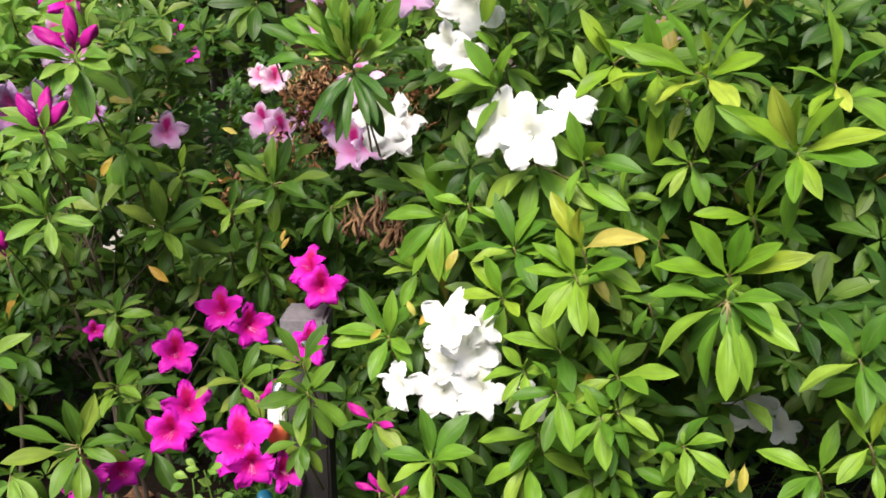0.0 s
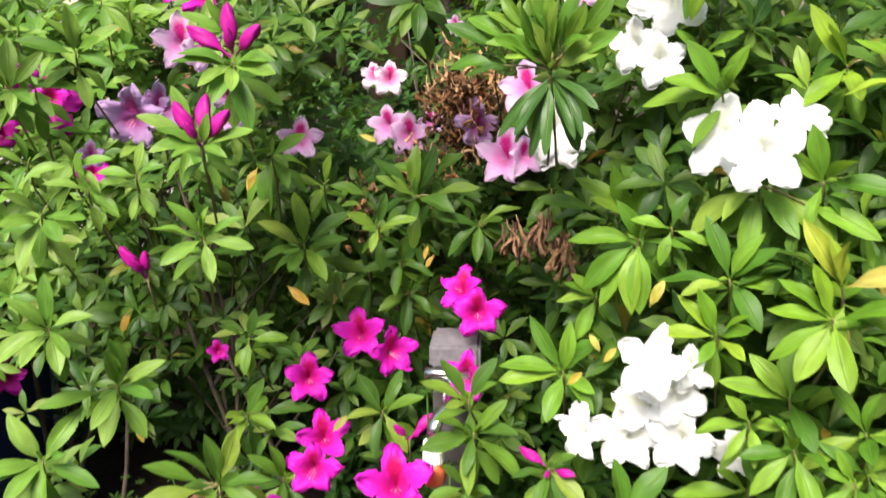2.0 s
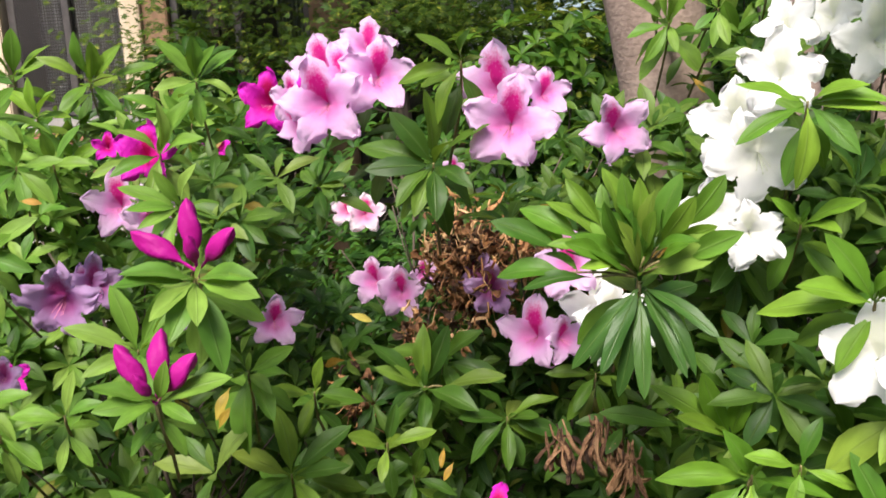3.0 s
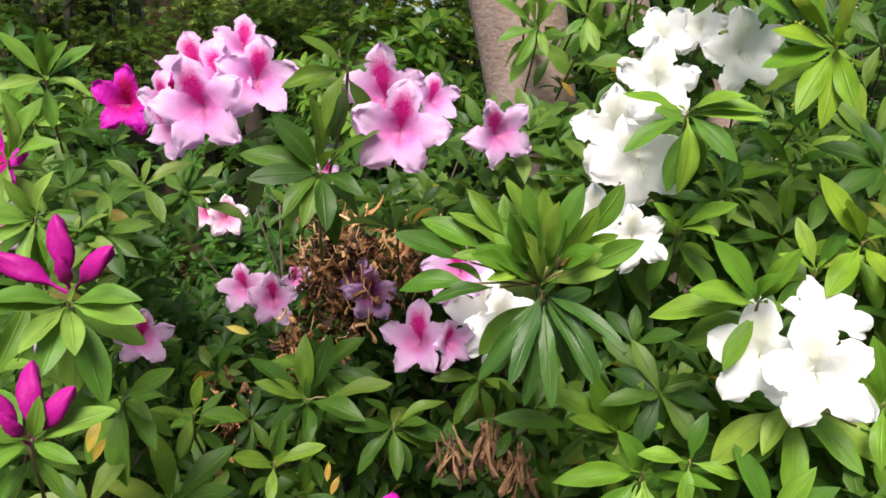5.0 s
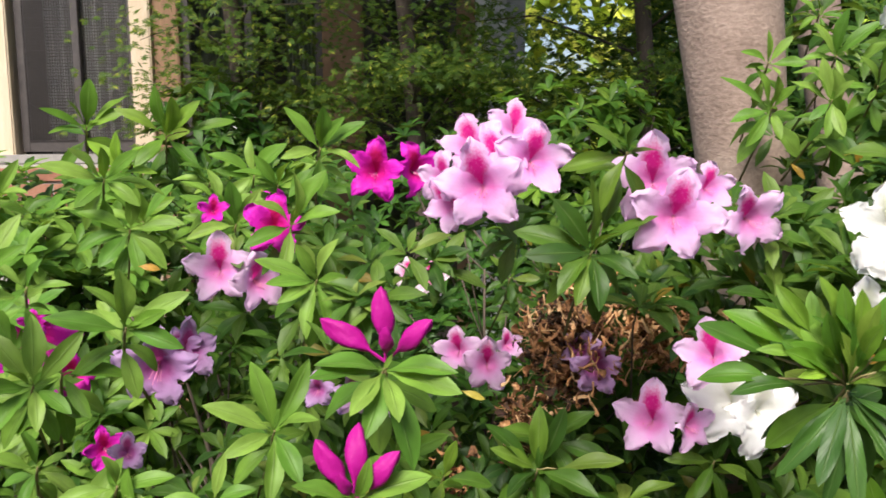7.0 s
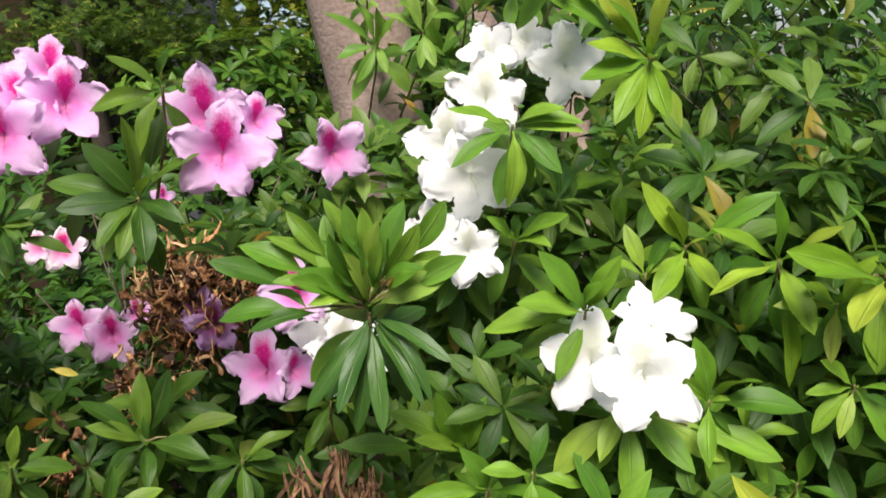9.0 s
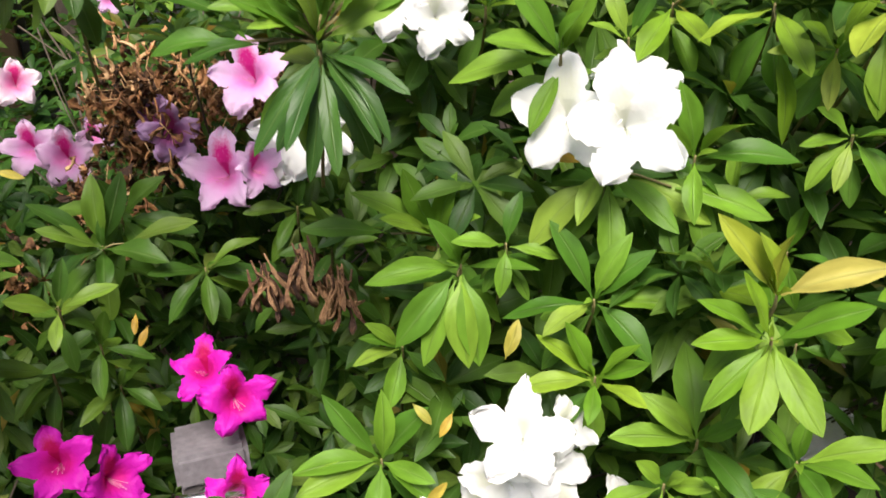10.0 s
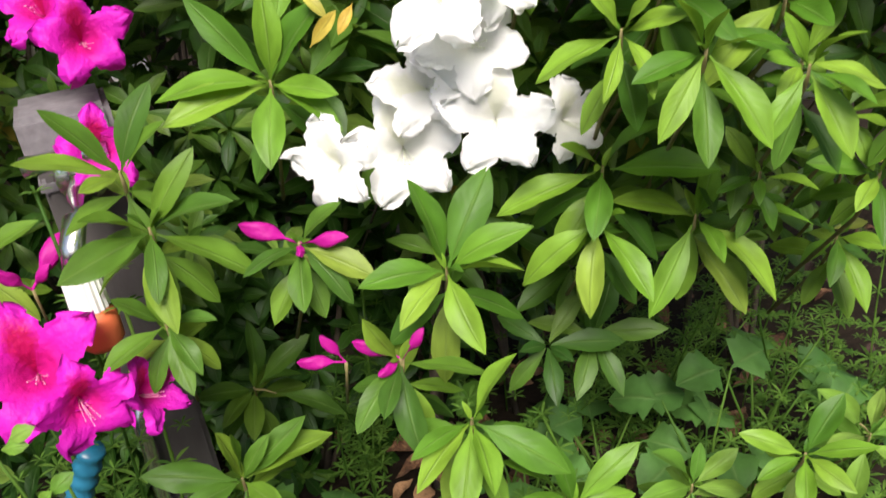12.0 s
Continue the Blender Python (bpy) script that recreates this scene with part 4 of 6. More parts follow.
whorl(mag_bush, (-0.687, 1.12, 0.972), 'light', [(1, -13, 32), (47, -2, 11), (-48, -24, -1), (39, -18, -20)])
whorl(mag_bush, (-0.599, 1.1, 0.964), 'light', [(-41, -10, 10), (-1, -15, 17), (31, -4, 17), (10, 6, 39)])
whorl(white_bush, (0.058, 1.071, 1.213), 'fresh', [(-54, 1, 21), (-56, 1, -26), (19, -39, 22), (37, -44, 12), (22, -41, -33), (-5, -12, -65), (41, -45, -3)])
whorl(white_bush, (0.186, 1.052, 1.265), 'lime', [(-75, 38, 63), (-46, 11, 71), (-64, 1, 11), (-66, 3, -16), (-43, -13, -51), (-25, -24, -62), (-9, -39, -48), (-3, -36, 64), (-46, -9, 51)])
whorl(white_bush, (0.124, 1.094, 1.361), 'lime', [(-48, 19, 43), (-59, 19, -17), (42, -48, -14), (29, -28, -53), (-11, -26, -33), (-42, -8, 30), (1, -39, 26)])
whorl(pink_bush, (0.248, 1.734, 1.467), 'light', [(-30, 6, 20), (26, -24, -3), (-29, 1, -17), (3, -11, -32), (-14, -14, 21)])
whorl(white_bush, (0.292, 0.814, 0.89), 'lime', [(-46, 2, 55), (5, -21, 58), (71, -29, 25), (-75, 1, 7), (36, -36, 41)])
whorl(white_bush, (0.29, 0.806, 0.865), 'fresh', [(-77, -2, 7), (-74, -6, -42), (-35, -25, -76), (-7, -40, -87), (14, -43, -76), (50, -57, -29), (30, -45, 24), (25, -51, 2)])
# Right-hand shoots in lime as well, for sun on their leaves.
whorl(white_bush, (0.334, 0.781, 1.023), 'lime', [(-33, -12, 60), (-11, -26, 53), (52, -48, 27), (46, -54, -4), (-69, 25, 39), (-60, -4, 32), (-15, -40, -36), (5, -47, -32), (16, -35, 54)])
whorl(white_bush, (0.324, 0.848, 0.945), 'lime', [(-6, -10, 48), (44, -31, 13), (45, -30, -20), (-57, 6, -1), (10, -25, 30), (-31, -18, -5)])
whorl(white_bush, (0.27, 0.869, 1.089), 'lime', [(-48, -6, 66), (35, -48, 22), (-80, 16, 26), (-75, -8, 10), (17, -47, -29), (29, -37, 61), (-14, -33, 45), (-52, -23, -31)])
whorl(white_bush, (0.4, 0.86, 1.081), 'lime', [(-13, 2, 73), (23, -41, 36), (-52, -9, 18), (-2, -38, -20), (-30, -25, -33)])
whorl(white_bush, (0.411, 0.76, 0.818), 'fresh', [(-52, 5, -33), (10, -10, 52), (-38, 11, 39), (7, -43, -17), (-8, -37, -44)])
whorl(white_bush, (0.422, 0.74, 0.736), 'lime', [(-35, -15, -29), (-26, 26, 34), (9, -2, 45), (16, -31, 11)])
whorl(white_bush, (0.405, 0.8, 0.669), 'fresh', [(-55, 23, 19), (13, 2, 57), (-24, -30, -10), (-48, -16, -18), (53, -22, 26)])
whorl(white_bush, (0.253, 0.794, 0.707), 'fresh', [(40, -30, -17), (10, -8, 38), (28, -21, 24), (-32, -16, 2), (-3, -36, -20)])
whorl(mag_bush, (-0.471, 0.958, 0.923), 'light', [(-47, -22, 11), (-26, -15, 42), (-7, -13, 46), (40, -1, 24), (50, 0, -10), (14, -23, -39), (-33, -34, -16), (6, -16, 33)])
whorl(mag_bush, (-0.44, 1.141, 0.983), 'light', [(-7, -31, -65), (25, -37, -36), (23, -31, -3), (45, -14, 26), (-13, -35, 12), (-19, -24, 43)])
whorl(pink_bush, (-0.252, 1.36, 0.911), 'dull', [(-13, -24, 45), (44, -21, 42), (70, -28, -16), (-24, -32, -70), (-63, -23, 25), (20, -46, -31), (-37, -43, -22)])
whorl(mag_bush, (-0.418, 1.196, 0.849), 'olive', [(-54, -23, 36), (-5, 5, 71), (62, 20, 39), (62, -14, 11), (-8, -49, -23), (35, -41, -35), (-44, -44, -4)])
whorl(pink_bush, (-0.18, 1.297, 0.857), 'dull', [(-27, -9, 41), (54, -7, 29), (59, -17, -13), (-47, -23, -36), (-4, -39, -42), (-55, -15, 8), (32, -28, 10)])
whorl(mag_bush, (-0.694, 1.026, 0.791), 'light', [(-48, -43, -17), (-15, -40, 13), (1, 3, 65), (-24, -27, 47), (46, 1, 24), (32, -24, -23), (-11, -46, -31), (21, -31, -44)])
whorl(mag_bush, (-0.649, 1.09, 0.687), 'light', [(13, -9, 64), (55, 0, 36), (51, -22, -3), (-10, -59, -27), (-3, -21, 60), (-77, -54, -5)])
whorl(mag_bush, (-0.731, 1.032, 0.608), 'light', [(-54, -52, 12), (-26, -13, 66), (38, 26, 59), (39, -14, 16), (-19, -59, -18), (15, -49, -40), (67, -3, -32), (-57, -52, -9)])
whorl(mag_bush, (-0.509, 1.04, 0.574), 'olive', [(23, 14, 73), (-12, -4, 72), (65, -7, 19), (53, -26, -2), (-83, -45, 1), (-83, -25, 37), (-18, -63, -32), (19, -52, -63), (-52, -17, 60)])
whorl(mag_bush, (-0.316, 1.187, 0.607), 'olive', [(-34, 9, 52), (26, 16, 55), (58, 0, 20), (-43, -30, 8), (-9, -38, -49), (37, -24, -45)])
whorl(mag_bush, (-0.461, 1.174, 0.504), 'olive', [(-11, -13, 56), (3, -52, -22), (59, -11, 17), (40, -32, -61), (-36, -21, 50)])
whorl(mag_bush, (-0.349, 0.97, 0.481), 'olive', [(-59, 2, 40), (-20, 3, 59), (39, 10, 48), (50, -16, 13), (-45, -36, 14)])
whorl(mag_bush, (-0.515, 1.198, 0.593), 'olive', [(-17, -44, 15), (91, 21, 7), (45, -30, 0), (-4, -54, -19), (25, -8, 57)])
whorl(mag_bush, (-0.737, 1.12, 0.907), 'light', [(-14, -44, 39), (43, 27, 78), (-21, -55, 3), (59, -10, 2), (-9, -52, -52), (39, -28, -26)])
whorl(mag_bush, (-0.741, 1.155, 1.066), 'light', [(-46, -35, -16), (4, -27, 27), (54, 6, 3), (27, -16, -33), (-27, -35, -38)])
whorl(mag_bush, (-0.671, 1.12, 0.942), 'light', [(-4, -9, 47), (45, 11, 14), (-40, -25, 15), (33, -4, -34)])
whorl(mag_bush, (-0.683, 1.08, 0.506), 'light', [(-10, -52, -59), (33, -43, -40)])
whorl(mag_bush, (-0.635, 1.08, 0.508), 'light', [(3, -63, -84), (44, -56, -102), (51, -35, -30), (33, -48, -33)])
whorl(white_bush, (0.193, 0.86, 0.644), 'fresh', [(-9, 21, 29), (14, -33, -3), (3, -7, 30), (-15, -15, -5), (-29, 5, -2)])
whorl(white_bush, (0.3, 0.88, 0.61), 'fresh', [(-30, 0, -6), (-12, -20, -37), (-4, -31, -3), (-25, 18, 21), (1, -16, 28)])
whorl(white_bush, (0.329, 0.9, 0.534), 'fresh', [(-40, -3, -4), (-29, -27, -16), (-9, -41, -46), (-27, 3, 24), (1, -42, 12)])
whorl(white_bush, (0.247, 0.84, 0.679), 'fresh', [(-28, 2, -13), (1, -28, 1), (-1, -24, -29), (-8, 1, 29)])
whorl(white_bush, (0.189, 0.83, 0.73), 'fresh', [(-39, 13, 25), (28, -3, 40), (4, -34, -34), (37, -29, -16), (-33, -17, -12)])
whorl(white_bush, (0.26, 0.82, 0.638), 'fresh', [(-41, 21, 13), (-22, -25, -33), (15, -1, 42), (-33, -13, -6)])
whorl(white_bush, (0.155, 0.92, 0.748), 'fresh', [(-49, 16, 20), (-20, 15, 49), (35, -15, 35), (-12, -33, -28)])
whorl(white_bush, (0.209, 0.95, 0.942), 'fresh', [(-41, 8, 11), (7, 0, 43), (32, -23, 11), (2, -23, -33), (-25, -12, -29)])
whorl(white_bush, (0.249, 0.93, 0.896), 'fresh', [(-36, 5, 18), (9, -8, 39), (25, -29, -5), (-5, -14, -41)])
whorl(white_bush, (0.235, 0.9, 0.829), 'fresh', [(-34, 8, 10), (21, -14, 24), (29, -21, -11), (-19, -13, -28)])
whorl(white_bush, (0.03, 1.0, 0.925), 'fresh', [(-39, 4, 13), (10, -2, 40), (37, -16, -10), (-14, -18, -30)])
whorl(pink_bush, (-0.065, 1.2, 0.884), 'dull', [(-48, -2, 8), (-9, 1, 48), (39, -17, 12), (16, -24, -36), (-24, -23, -20)])
whorl(mag_bush, (-0.316, 1.2, 0.876), 'olive', [(-37, -19, 20), (11, -7, 43), (49, 4, 8), (-5, -28, -27)])
whorl(mag_bush, (-0.391, 1.22, 0.929), 'olive', [(-45, -18, 11), (13, -8, 42), (49, 4, -9), (-12, -27, -28)])
whorl(mag_bush, (-0.292, 1.25, 0.813), 'olive', [(-50, -15, -5), (11, -11, 38), (45, -14, -14), (-6, -29, -37)])
whorl(mag_bush, (-0.505, 1.2, 0.71), 'olive', [(-35, -21, 25), (12, 1, 45), (50, 9, -2), (-2, -32, -34)])
whorl(mag_bush, (-0.119, 1.25, 0.356), 'dull', [(-55, -18, 29), (16, 10, 72), (64, -8, 47), (81, -46, -31), (-20, -56, -20), (-42, -40, 3), (42, -33, 26)])
blossom(pink_bush, 'pink', (-0.189, 1.195, 1.235), 0.045, (-0.32, -0.94, 0.15), 0)
blossom(pink_bush, 'pink', (-0.183, 1.145, 1.205), 0.044, (-0.25, -0.97, -0.01), -8)
blossom(pink_bush, 'pink', (-0.147, 1.156, 1.231), 0.026, (0.23, -0.96, 0.16), 10)
blossom(pink_bush, 'pink', (-0.051, 1.277, 1.187), 0.040, (0.18, -0.98, -0.11), 30)
blossom(pink_bush, 'pink', (-0.356, 1.193, 1.231), 0.044, (-0.22, -0.98, -0.04), 8)
blossom(pink_bush, 'pink', (-0.303, 1.211, 1.255), 0.041, (0.01, -1.0, 0.02), -5)
blossom(pink_bush, 'pink', (-0.335, 1.228, 1.258), 0.033, (-0.1, -0.95, 0.28), 15)
blossom(pink_bush, 'pink', (-0.382, 1.222, 1.212), 0.030, (-0.5, -0.85, -0.05), 40)
blossom(pink_bush, 'pink', (-0.359, 1.245, 1.27), 0.035, (-0.2, -0.9, 0.39), 12)
blossom(pink_bush, 'pink', (-0.314, 1.258, 1.289), 0.030, (0.04, -0.84, 0.54), -10)
blossom(pink_bush, 'pink', (-0.391, 1.228, 1.237), 0.027, (-0.62, -0.78, 0.04), 0)
blossom(mag_bush, 'mag', (-0.462, 1.486, 1.233), 0.044, (-0.09, -0.99, 0.14), 0)
blossom(mag_bush, 'mag', (-0.405, 1.51, 1.232), 0.041, (0.48, -0.88, 0.03), 20)
blossom(pink_bush, 'pink', (-0.66, 1.458, 1.111), 0.045, (0.09, -0.98, 0.16), 0)
blossom(pink_bush, 'pink', (-0.602, 1.405, 1.105), 0.038, (0.59, -0.81, -0.02), 20)
blossom(mag_bush, 'mag', (-0.567, 1.303, 1.184), 0.038, (0.13, -0.91, 0.39), 0)
blossom(mag_bush, 'mag', (-0.662, 1.45, 1.188), 0.020, (0.2, -0.94, 0.28), 0)
blossom(pink_bush, 'pale', (-0.372, 1.871, 1.025), 0.038, (0.14, -0.95, 0.26), 0)
blossom(pink_bush, 'pale', (-0.41, 1.894, 1.03), 0.030, (-0.21, -0.88, 0.43), 0)
blossom(pink_bush, 'pink', (-0.346, 1.593, 0.963), 0.038, (-0.28, -0.93, 0.25), 0)
blossom(pink_bush, 'pink', (-0.306, 1.561, 0.95), 0.039, (-0.12, -0.98, 0.17), 0)
blossom(pink_bush, 'pink', (-0.27, 1.6, 0.968), 0.027, (0.33, -0.91, 0.23), 0)
blossom(pink_bush, 'faded', (-0.184, 1.412, 0.983), 0.035, (-0.05, -1.0, -0.02), 0)
blossom(pink_bush, 'faded', (-0.199, 1.442, 1.002), 0.027, (-0.47, -0.79, 0.4), 40)
blossom(pink_bush, 'pink', (-0.12, 1.202, 1.059), 0.037, (-0.44, -0.8, 0.41), 0)
blossom(pink_bush, 'pink', (-0.146, 1.31, 0.952), 0.044, (-0.47, -0.83, 0.3), 0)
blossom(pink_bush, 'pink', (-0.117, 1.256, 0.963), 0.029, (0.43, -0.9, 0.12), 0)
blossom(white_bush, 'white', (-0.07, 1.27, 0.985), 0.048, (-0.47, -0.83, 0.29), 0)
blossom(white_bush, 'white', (-0.087, 1.149, 1.014), 0.040, (0.08, -0.99, 0.11), 20)
blossom(mag_bush, 'faded', (-0.475, 1.086, 1.064), 0.018, (0.03, -0.95, 0.3), 0)
blossom(mag_bush, 'faded', (-0.521, 1.25, 1.016), 0.020, (-0.12, -0.99, 0.1), 0)
blossom(mag_bush, 'faded', (-0.712, 1.451, 1.012), 0.028, (0.4, -0.92, -0.05), 0)
blossom(mag_bush, 'faded', (-0.702, 1.2, 0.973), 0.020, (0.28, -0.89, 0.35), 0)
blossom(mag_bush, 'mag', (-0.758, 1.22, 1.046), 0.028, (0.34, -0.94, 0.06), 0)
blossom(mag_bush, 'mag', (-0.825, 1.3, 1.082), 0.017, (0.38, -0.9, 0.2), 0)
blossom(pink_bush, 'pink', (-0.223, 1.5, 1.134), 0.017, (-0.21, -0.97, 0.13), 0)
blossom(mag_bush, 'faded', (-0.729, 1.405, 0.997), 0.050, (0.1, -0.98, -0.18), 0)
blossom(mag_bush, 'faded', (-0.698, 1.45, 1.008), 0.039, (0.59, -0.77, 0.23), 0)
blossom(mag_bush, 'pink', (-0.452, 1.352, 0.973), 0.035, (0.24, -0.96, 0.11), 0)
blossom(white_bush, 'white', (0.034, 1.165, 1.192), 0.045, (-0.50, -0.86, 0.06), 0)
blossom(white_bush, 'white', (0.038, 1.118, 1.165), 0.043, (-0.3, -0.92, -0.25), 20)
blossom(white_bush, 'white', (0.064, 1.14, 1.238), 0.038, (-0.40, -0.88, 0.20), 0)
blossom(white_bush, 'white', (0.081, 1.165, 1.283), 0.029, (-0.40, -0.80, 0.40), 30)
blossom(white_bush, 'white', (0.128, 1.18, 1.292), 0.028, (-0.60, -0.75, 0.25), 0)
blossom(white_bush, 'white', (0.160, 1.15, 1.264), 0.040, (-0.22, -0.97, -0.05), 0)
blossom(white_bush, 'white', (0.004, 1.142, 1.115), 0.032, (-0.51, -0.85, 0.1), 0)
blossom(white_bush, 'white', (0.028, 1.108, 1.099), 0.031, (-0.2, -0.98, 0.01), 20)
blossom(white_bush, 'white', (0.152, 1.339, 1.432), 0.038, (-0.44, -0.84, -0.31), 0)
blossom(white_bush, 'white', (0.066, 0.962, 1.028), 0.041, (-0.56, -0.80, 0.20), 0, True)
blossom(white_bush, 'white', (0.096, 0.929, 1.020), 0.043, (-0.42, -0.90, 0.14), 0, True)
blossom(white_bush, 'white', (0.150, 1.00, 1.045), 0.035, (-0.21, -0.57, 0.79), 10)
blossom(white_bush, 'white', (-0.007, 0.996, 0.679), 0.042, (-0.37, -0.89, 0.26), 0)
blossom(white_bush, 'white', (-0.061, 0.992, 0.683), 0.031, (-0.69, -0.66, 0.31), 15)
blossom(white_bush, 'white', (0.042, 0.944, 0.701), 0.037, (-0.39, -0.89, 0.23), 0)
blossom(white_bush, 'white', (0.104, 0.95, 0.684), 0.029, (0.0, -0.97, 0.25), 0)
blossom(white_bush, 'white', (0.038, 0.982, 0.731), 0.033, (-0.31, -0.72, 0.63), 0)
blossom(white_bush, 'white', (0.005, 0.935, 0.794), 0.039, (-0.41, -0.73, 0.55), 0)
blossom(white_bush, 'white', (0.046, 0.938, 0.79), 0.025, (0.11, -0.95, 0.28), 0)
blossom(white_bush, 'white', (0.012, 0.985, 0.722), 0.034, (-0.40, -0.85, 0.35), 70)
blossom(white_bush, 'white', (0.035, 0.955, 0.755), 0.036, (-0.30, -0.88, 0.35), 25)
blossom(white_bush, 'white', (0.42, 1.044, 0.63), 0.039, (-0.34, -0.84, 0.42), 0)
blossom(white_bush, 'white', (0.458, 1.017, 0.611), 0.024, (-0.08, -0.88, 0.46), 0)
blossom(mag_bush, 'mag', (-0.181, 1.159, 0.768), 0.039, (0.04, -0.96, 0.28), 0)
blossom(mag_bush, 'mag', (-0.205, 1.193, 0.792), 0.034, (-0.3, -0.69, 0.66), 0)
blossom(mag_bush, 'mag', (-0.196, 1.12, 0.695), 0.033, (-0.05, -0.98, 0.2), 0)
blossom(mag_bush, 'mag', (-0.352, 1.24, 0.705), 0.042, (-0.02, -0.91, 0.42), 0)
blossom(mag_bush, 'mag', (-0.302, 1.216, 0.686), 0.040, (0.55, -0.82, 0.13), 15)
blossom(mag_bush, 'mag', (-0.43, 1.233, 0.636), 0.040, (0.23, -0.9, 0.36), 0)
blossom(mag_bush, 'mag', (-0.401, 1.183, 0.567), 0.041, (0.21, -0.83, 0.51), 0)
blossom(mag_bush, 'mag', (-0.397, 1.08, 0.575), 0.041, (0.03, -0.96, 0.27), 0)
blossom(mag_bush, 'mag', (-0.280, 1.020, 0.592), 0.050, (0.04, -0.83, 0.56), 0)
blossom(mag_bush, 'mag', (-0.255, 0.975, 0.580), 0.037, (0.22, -0.98, 0.03), 0)
blossom(mag_bush, 'mag', (-0.216, 0.995, 0.562), 0.029, (0.69, -0.65, 0.31), 0)
blossom(mag_bush, 'mag', (-0.521, 1.065, 0.501), 0.038, (0.23, -0.92, 0.31), 0)
blossom(mag_bush, 'mag', (-0.482, 1.104, 0.498), 0.035, (0.6, -0.73, 0.34), 0)
blossom(mag_bush, 'mag', (-0.592, 1.317, 0.642), 0.020, (0.33, -0.89, 0.33), 0)
blossom(mag_bush, 'mag', (-1.118, 1.58, 0.469), 0.045, (0.51, -0.79, 0.33), 0)
blossom(mag_bush, 'mag', (-0.912, 1.5, 1.011), 0.063, (0.47, -0.88, 0.07), 0)
blossom(mag_bush, 'mag', (-1.008, 1.5, 0.962), 0.040, (0.52, -0.85, 0.09), 0)
blossom(mag_bush, 'mag', (-0.776, 1.35, 0.92), 0.026, (0.44, -0.89, 0.13), 0)
blossom(back_bush, 'mag', (-0.795, 2.44, 1.09), 0.046, (0.25, -0.95, 0.2), 10)
blossom(back_bush, 'mag', (-0.735, 2.47, 1.065), 0.040, (0.45, -0.88, 0.1), 40)
blossom(back_bush, 'mag', (-0.765, 2.45, 1.125), 0.034, (0.1, -0.9, 0.4), 0)
bud_cluster(mag_bush, (-0.447, 1.033, 1.107), [(-49, 2, 34), (-3, 1, 58), (1, -19, 32), (35, -14, 35)])
bud_cluster(mag_bush, (-0.472, 0.975, 1.019), [(-25, 2, 47), (5, 17, 53), (-8, -15, 29), (34, -2, 38)])
bud_cluster(mag_bush, (-0.575, 1.045, 0.85), [(-26, -7, 41), (5, -11, 37), (-9, -19, 32)])
bud_cluster(mag_bush, (-0.269, 1.091, 0.617), [(-18, -11, 27), (17, -11, 20), (30, 13, 31)])
bud_cluster(mag_bush, (-0.094, 0.992, 0.636), [(-35, 13, 21), (-7, -20, 1), (27, -23, 5)])
bud_cluster(mag_bush, (-0.061, 0.916, 0.569), [(-27, 16, 16), (-22, -11, 2), (15, -7, 22)])
bud_cluster(mag_bush, (-0.087, 0.964, 0.549), [(-32, 9, 8), (-13, 5, 25)])
old_leaf(mag_bush, (-0.386, 1.17, 0.583), (26, 9, 29))
old_leaf(mag_bush, (-0.462, 1.1, 0.945), (15, 1, 24))
old_leaf(mag_bush, (-0.441, 1.18, 0.798), (41, -11, -31))
old_leaf(white_bush, (-0.018, 1.02, 0.78), (-19, -11, -17))
old_leaf(mag_bush, (-0.634, 1.1, 0.63), (12, -17, -28))
old_leaf(white_bush, (-0.05, 1.03, 0.792), (12, -18, -16))
old_leaf(pink_bush, (-0.246, 1.28, 0.814), (-11, -10, -15))
old_leaf(mag_bush, (-0.718, 1.32, 1.139), (29, 0, -4))
old_leaf(pink_bush, (0.108, 1.52, 1.239), (17, -20, -28))
old_leaf(white_bush, (0.339, 0.84, 0.659), (-10, -25, -30))
old_leaf(white_bush, (-0.097, 1.0, 1.106), (34, -5, 8))
old_leaf(pink_bush, (-0.528, 1.55, 1.019), (40, -10, -10))
old_leaf(pink_bush, (-0.361, 1.35, 0.98), (34, -8, -12))
old_leaf(mag_bush, (-0.461, 1.15, 0.966), (-16, -25, -29))
old_leaf(pink_bush, (-0.256, 1.3, 0.823), (-4, -13, -17))
old_leaf(white_bush, (0.001, 0.95, 0.854), (16, -2, 37))
old_leaf(white_bush, (-0.088, 0.9, 0.787), (9, -4, 10))
old_leaf(white_bush, (0.345, 0.88, 0.63), (-15, -10, -26))

# crowded pale shoots along the top of the bush by the house
top_rng = random.Random(58)
for k in range(26):
    x = -1.32 + 0.030 * k + top_rng.uniform(-0.02, 0.02)
    place = (x, top_rng.uniform(1.52, 1.82), 1.10 + 0.10 * math.sin(2.4 * (x + 1.2)) + top_rng.uniform(-0.06, 0.06))
    turn = top_rng.uniform(0, 6.28)
    whorl(back_bush, place, top_rng.choice(("light", "fresh", "light")), [(round(52 * math.cos(turn + i * 0.9) * top_rng.uniform(0.8, 1.15)), top_rng.randint(-34, 6), round(36 * math.sin(turn + i * 0.9) + top_rng.uniform(6, 30))) for i in range(7)])

# small shoots on thin twigs before the trunk
sprig_rng = random.Random(55)
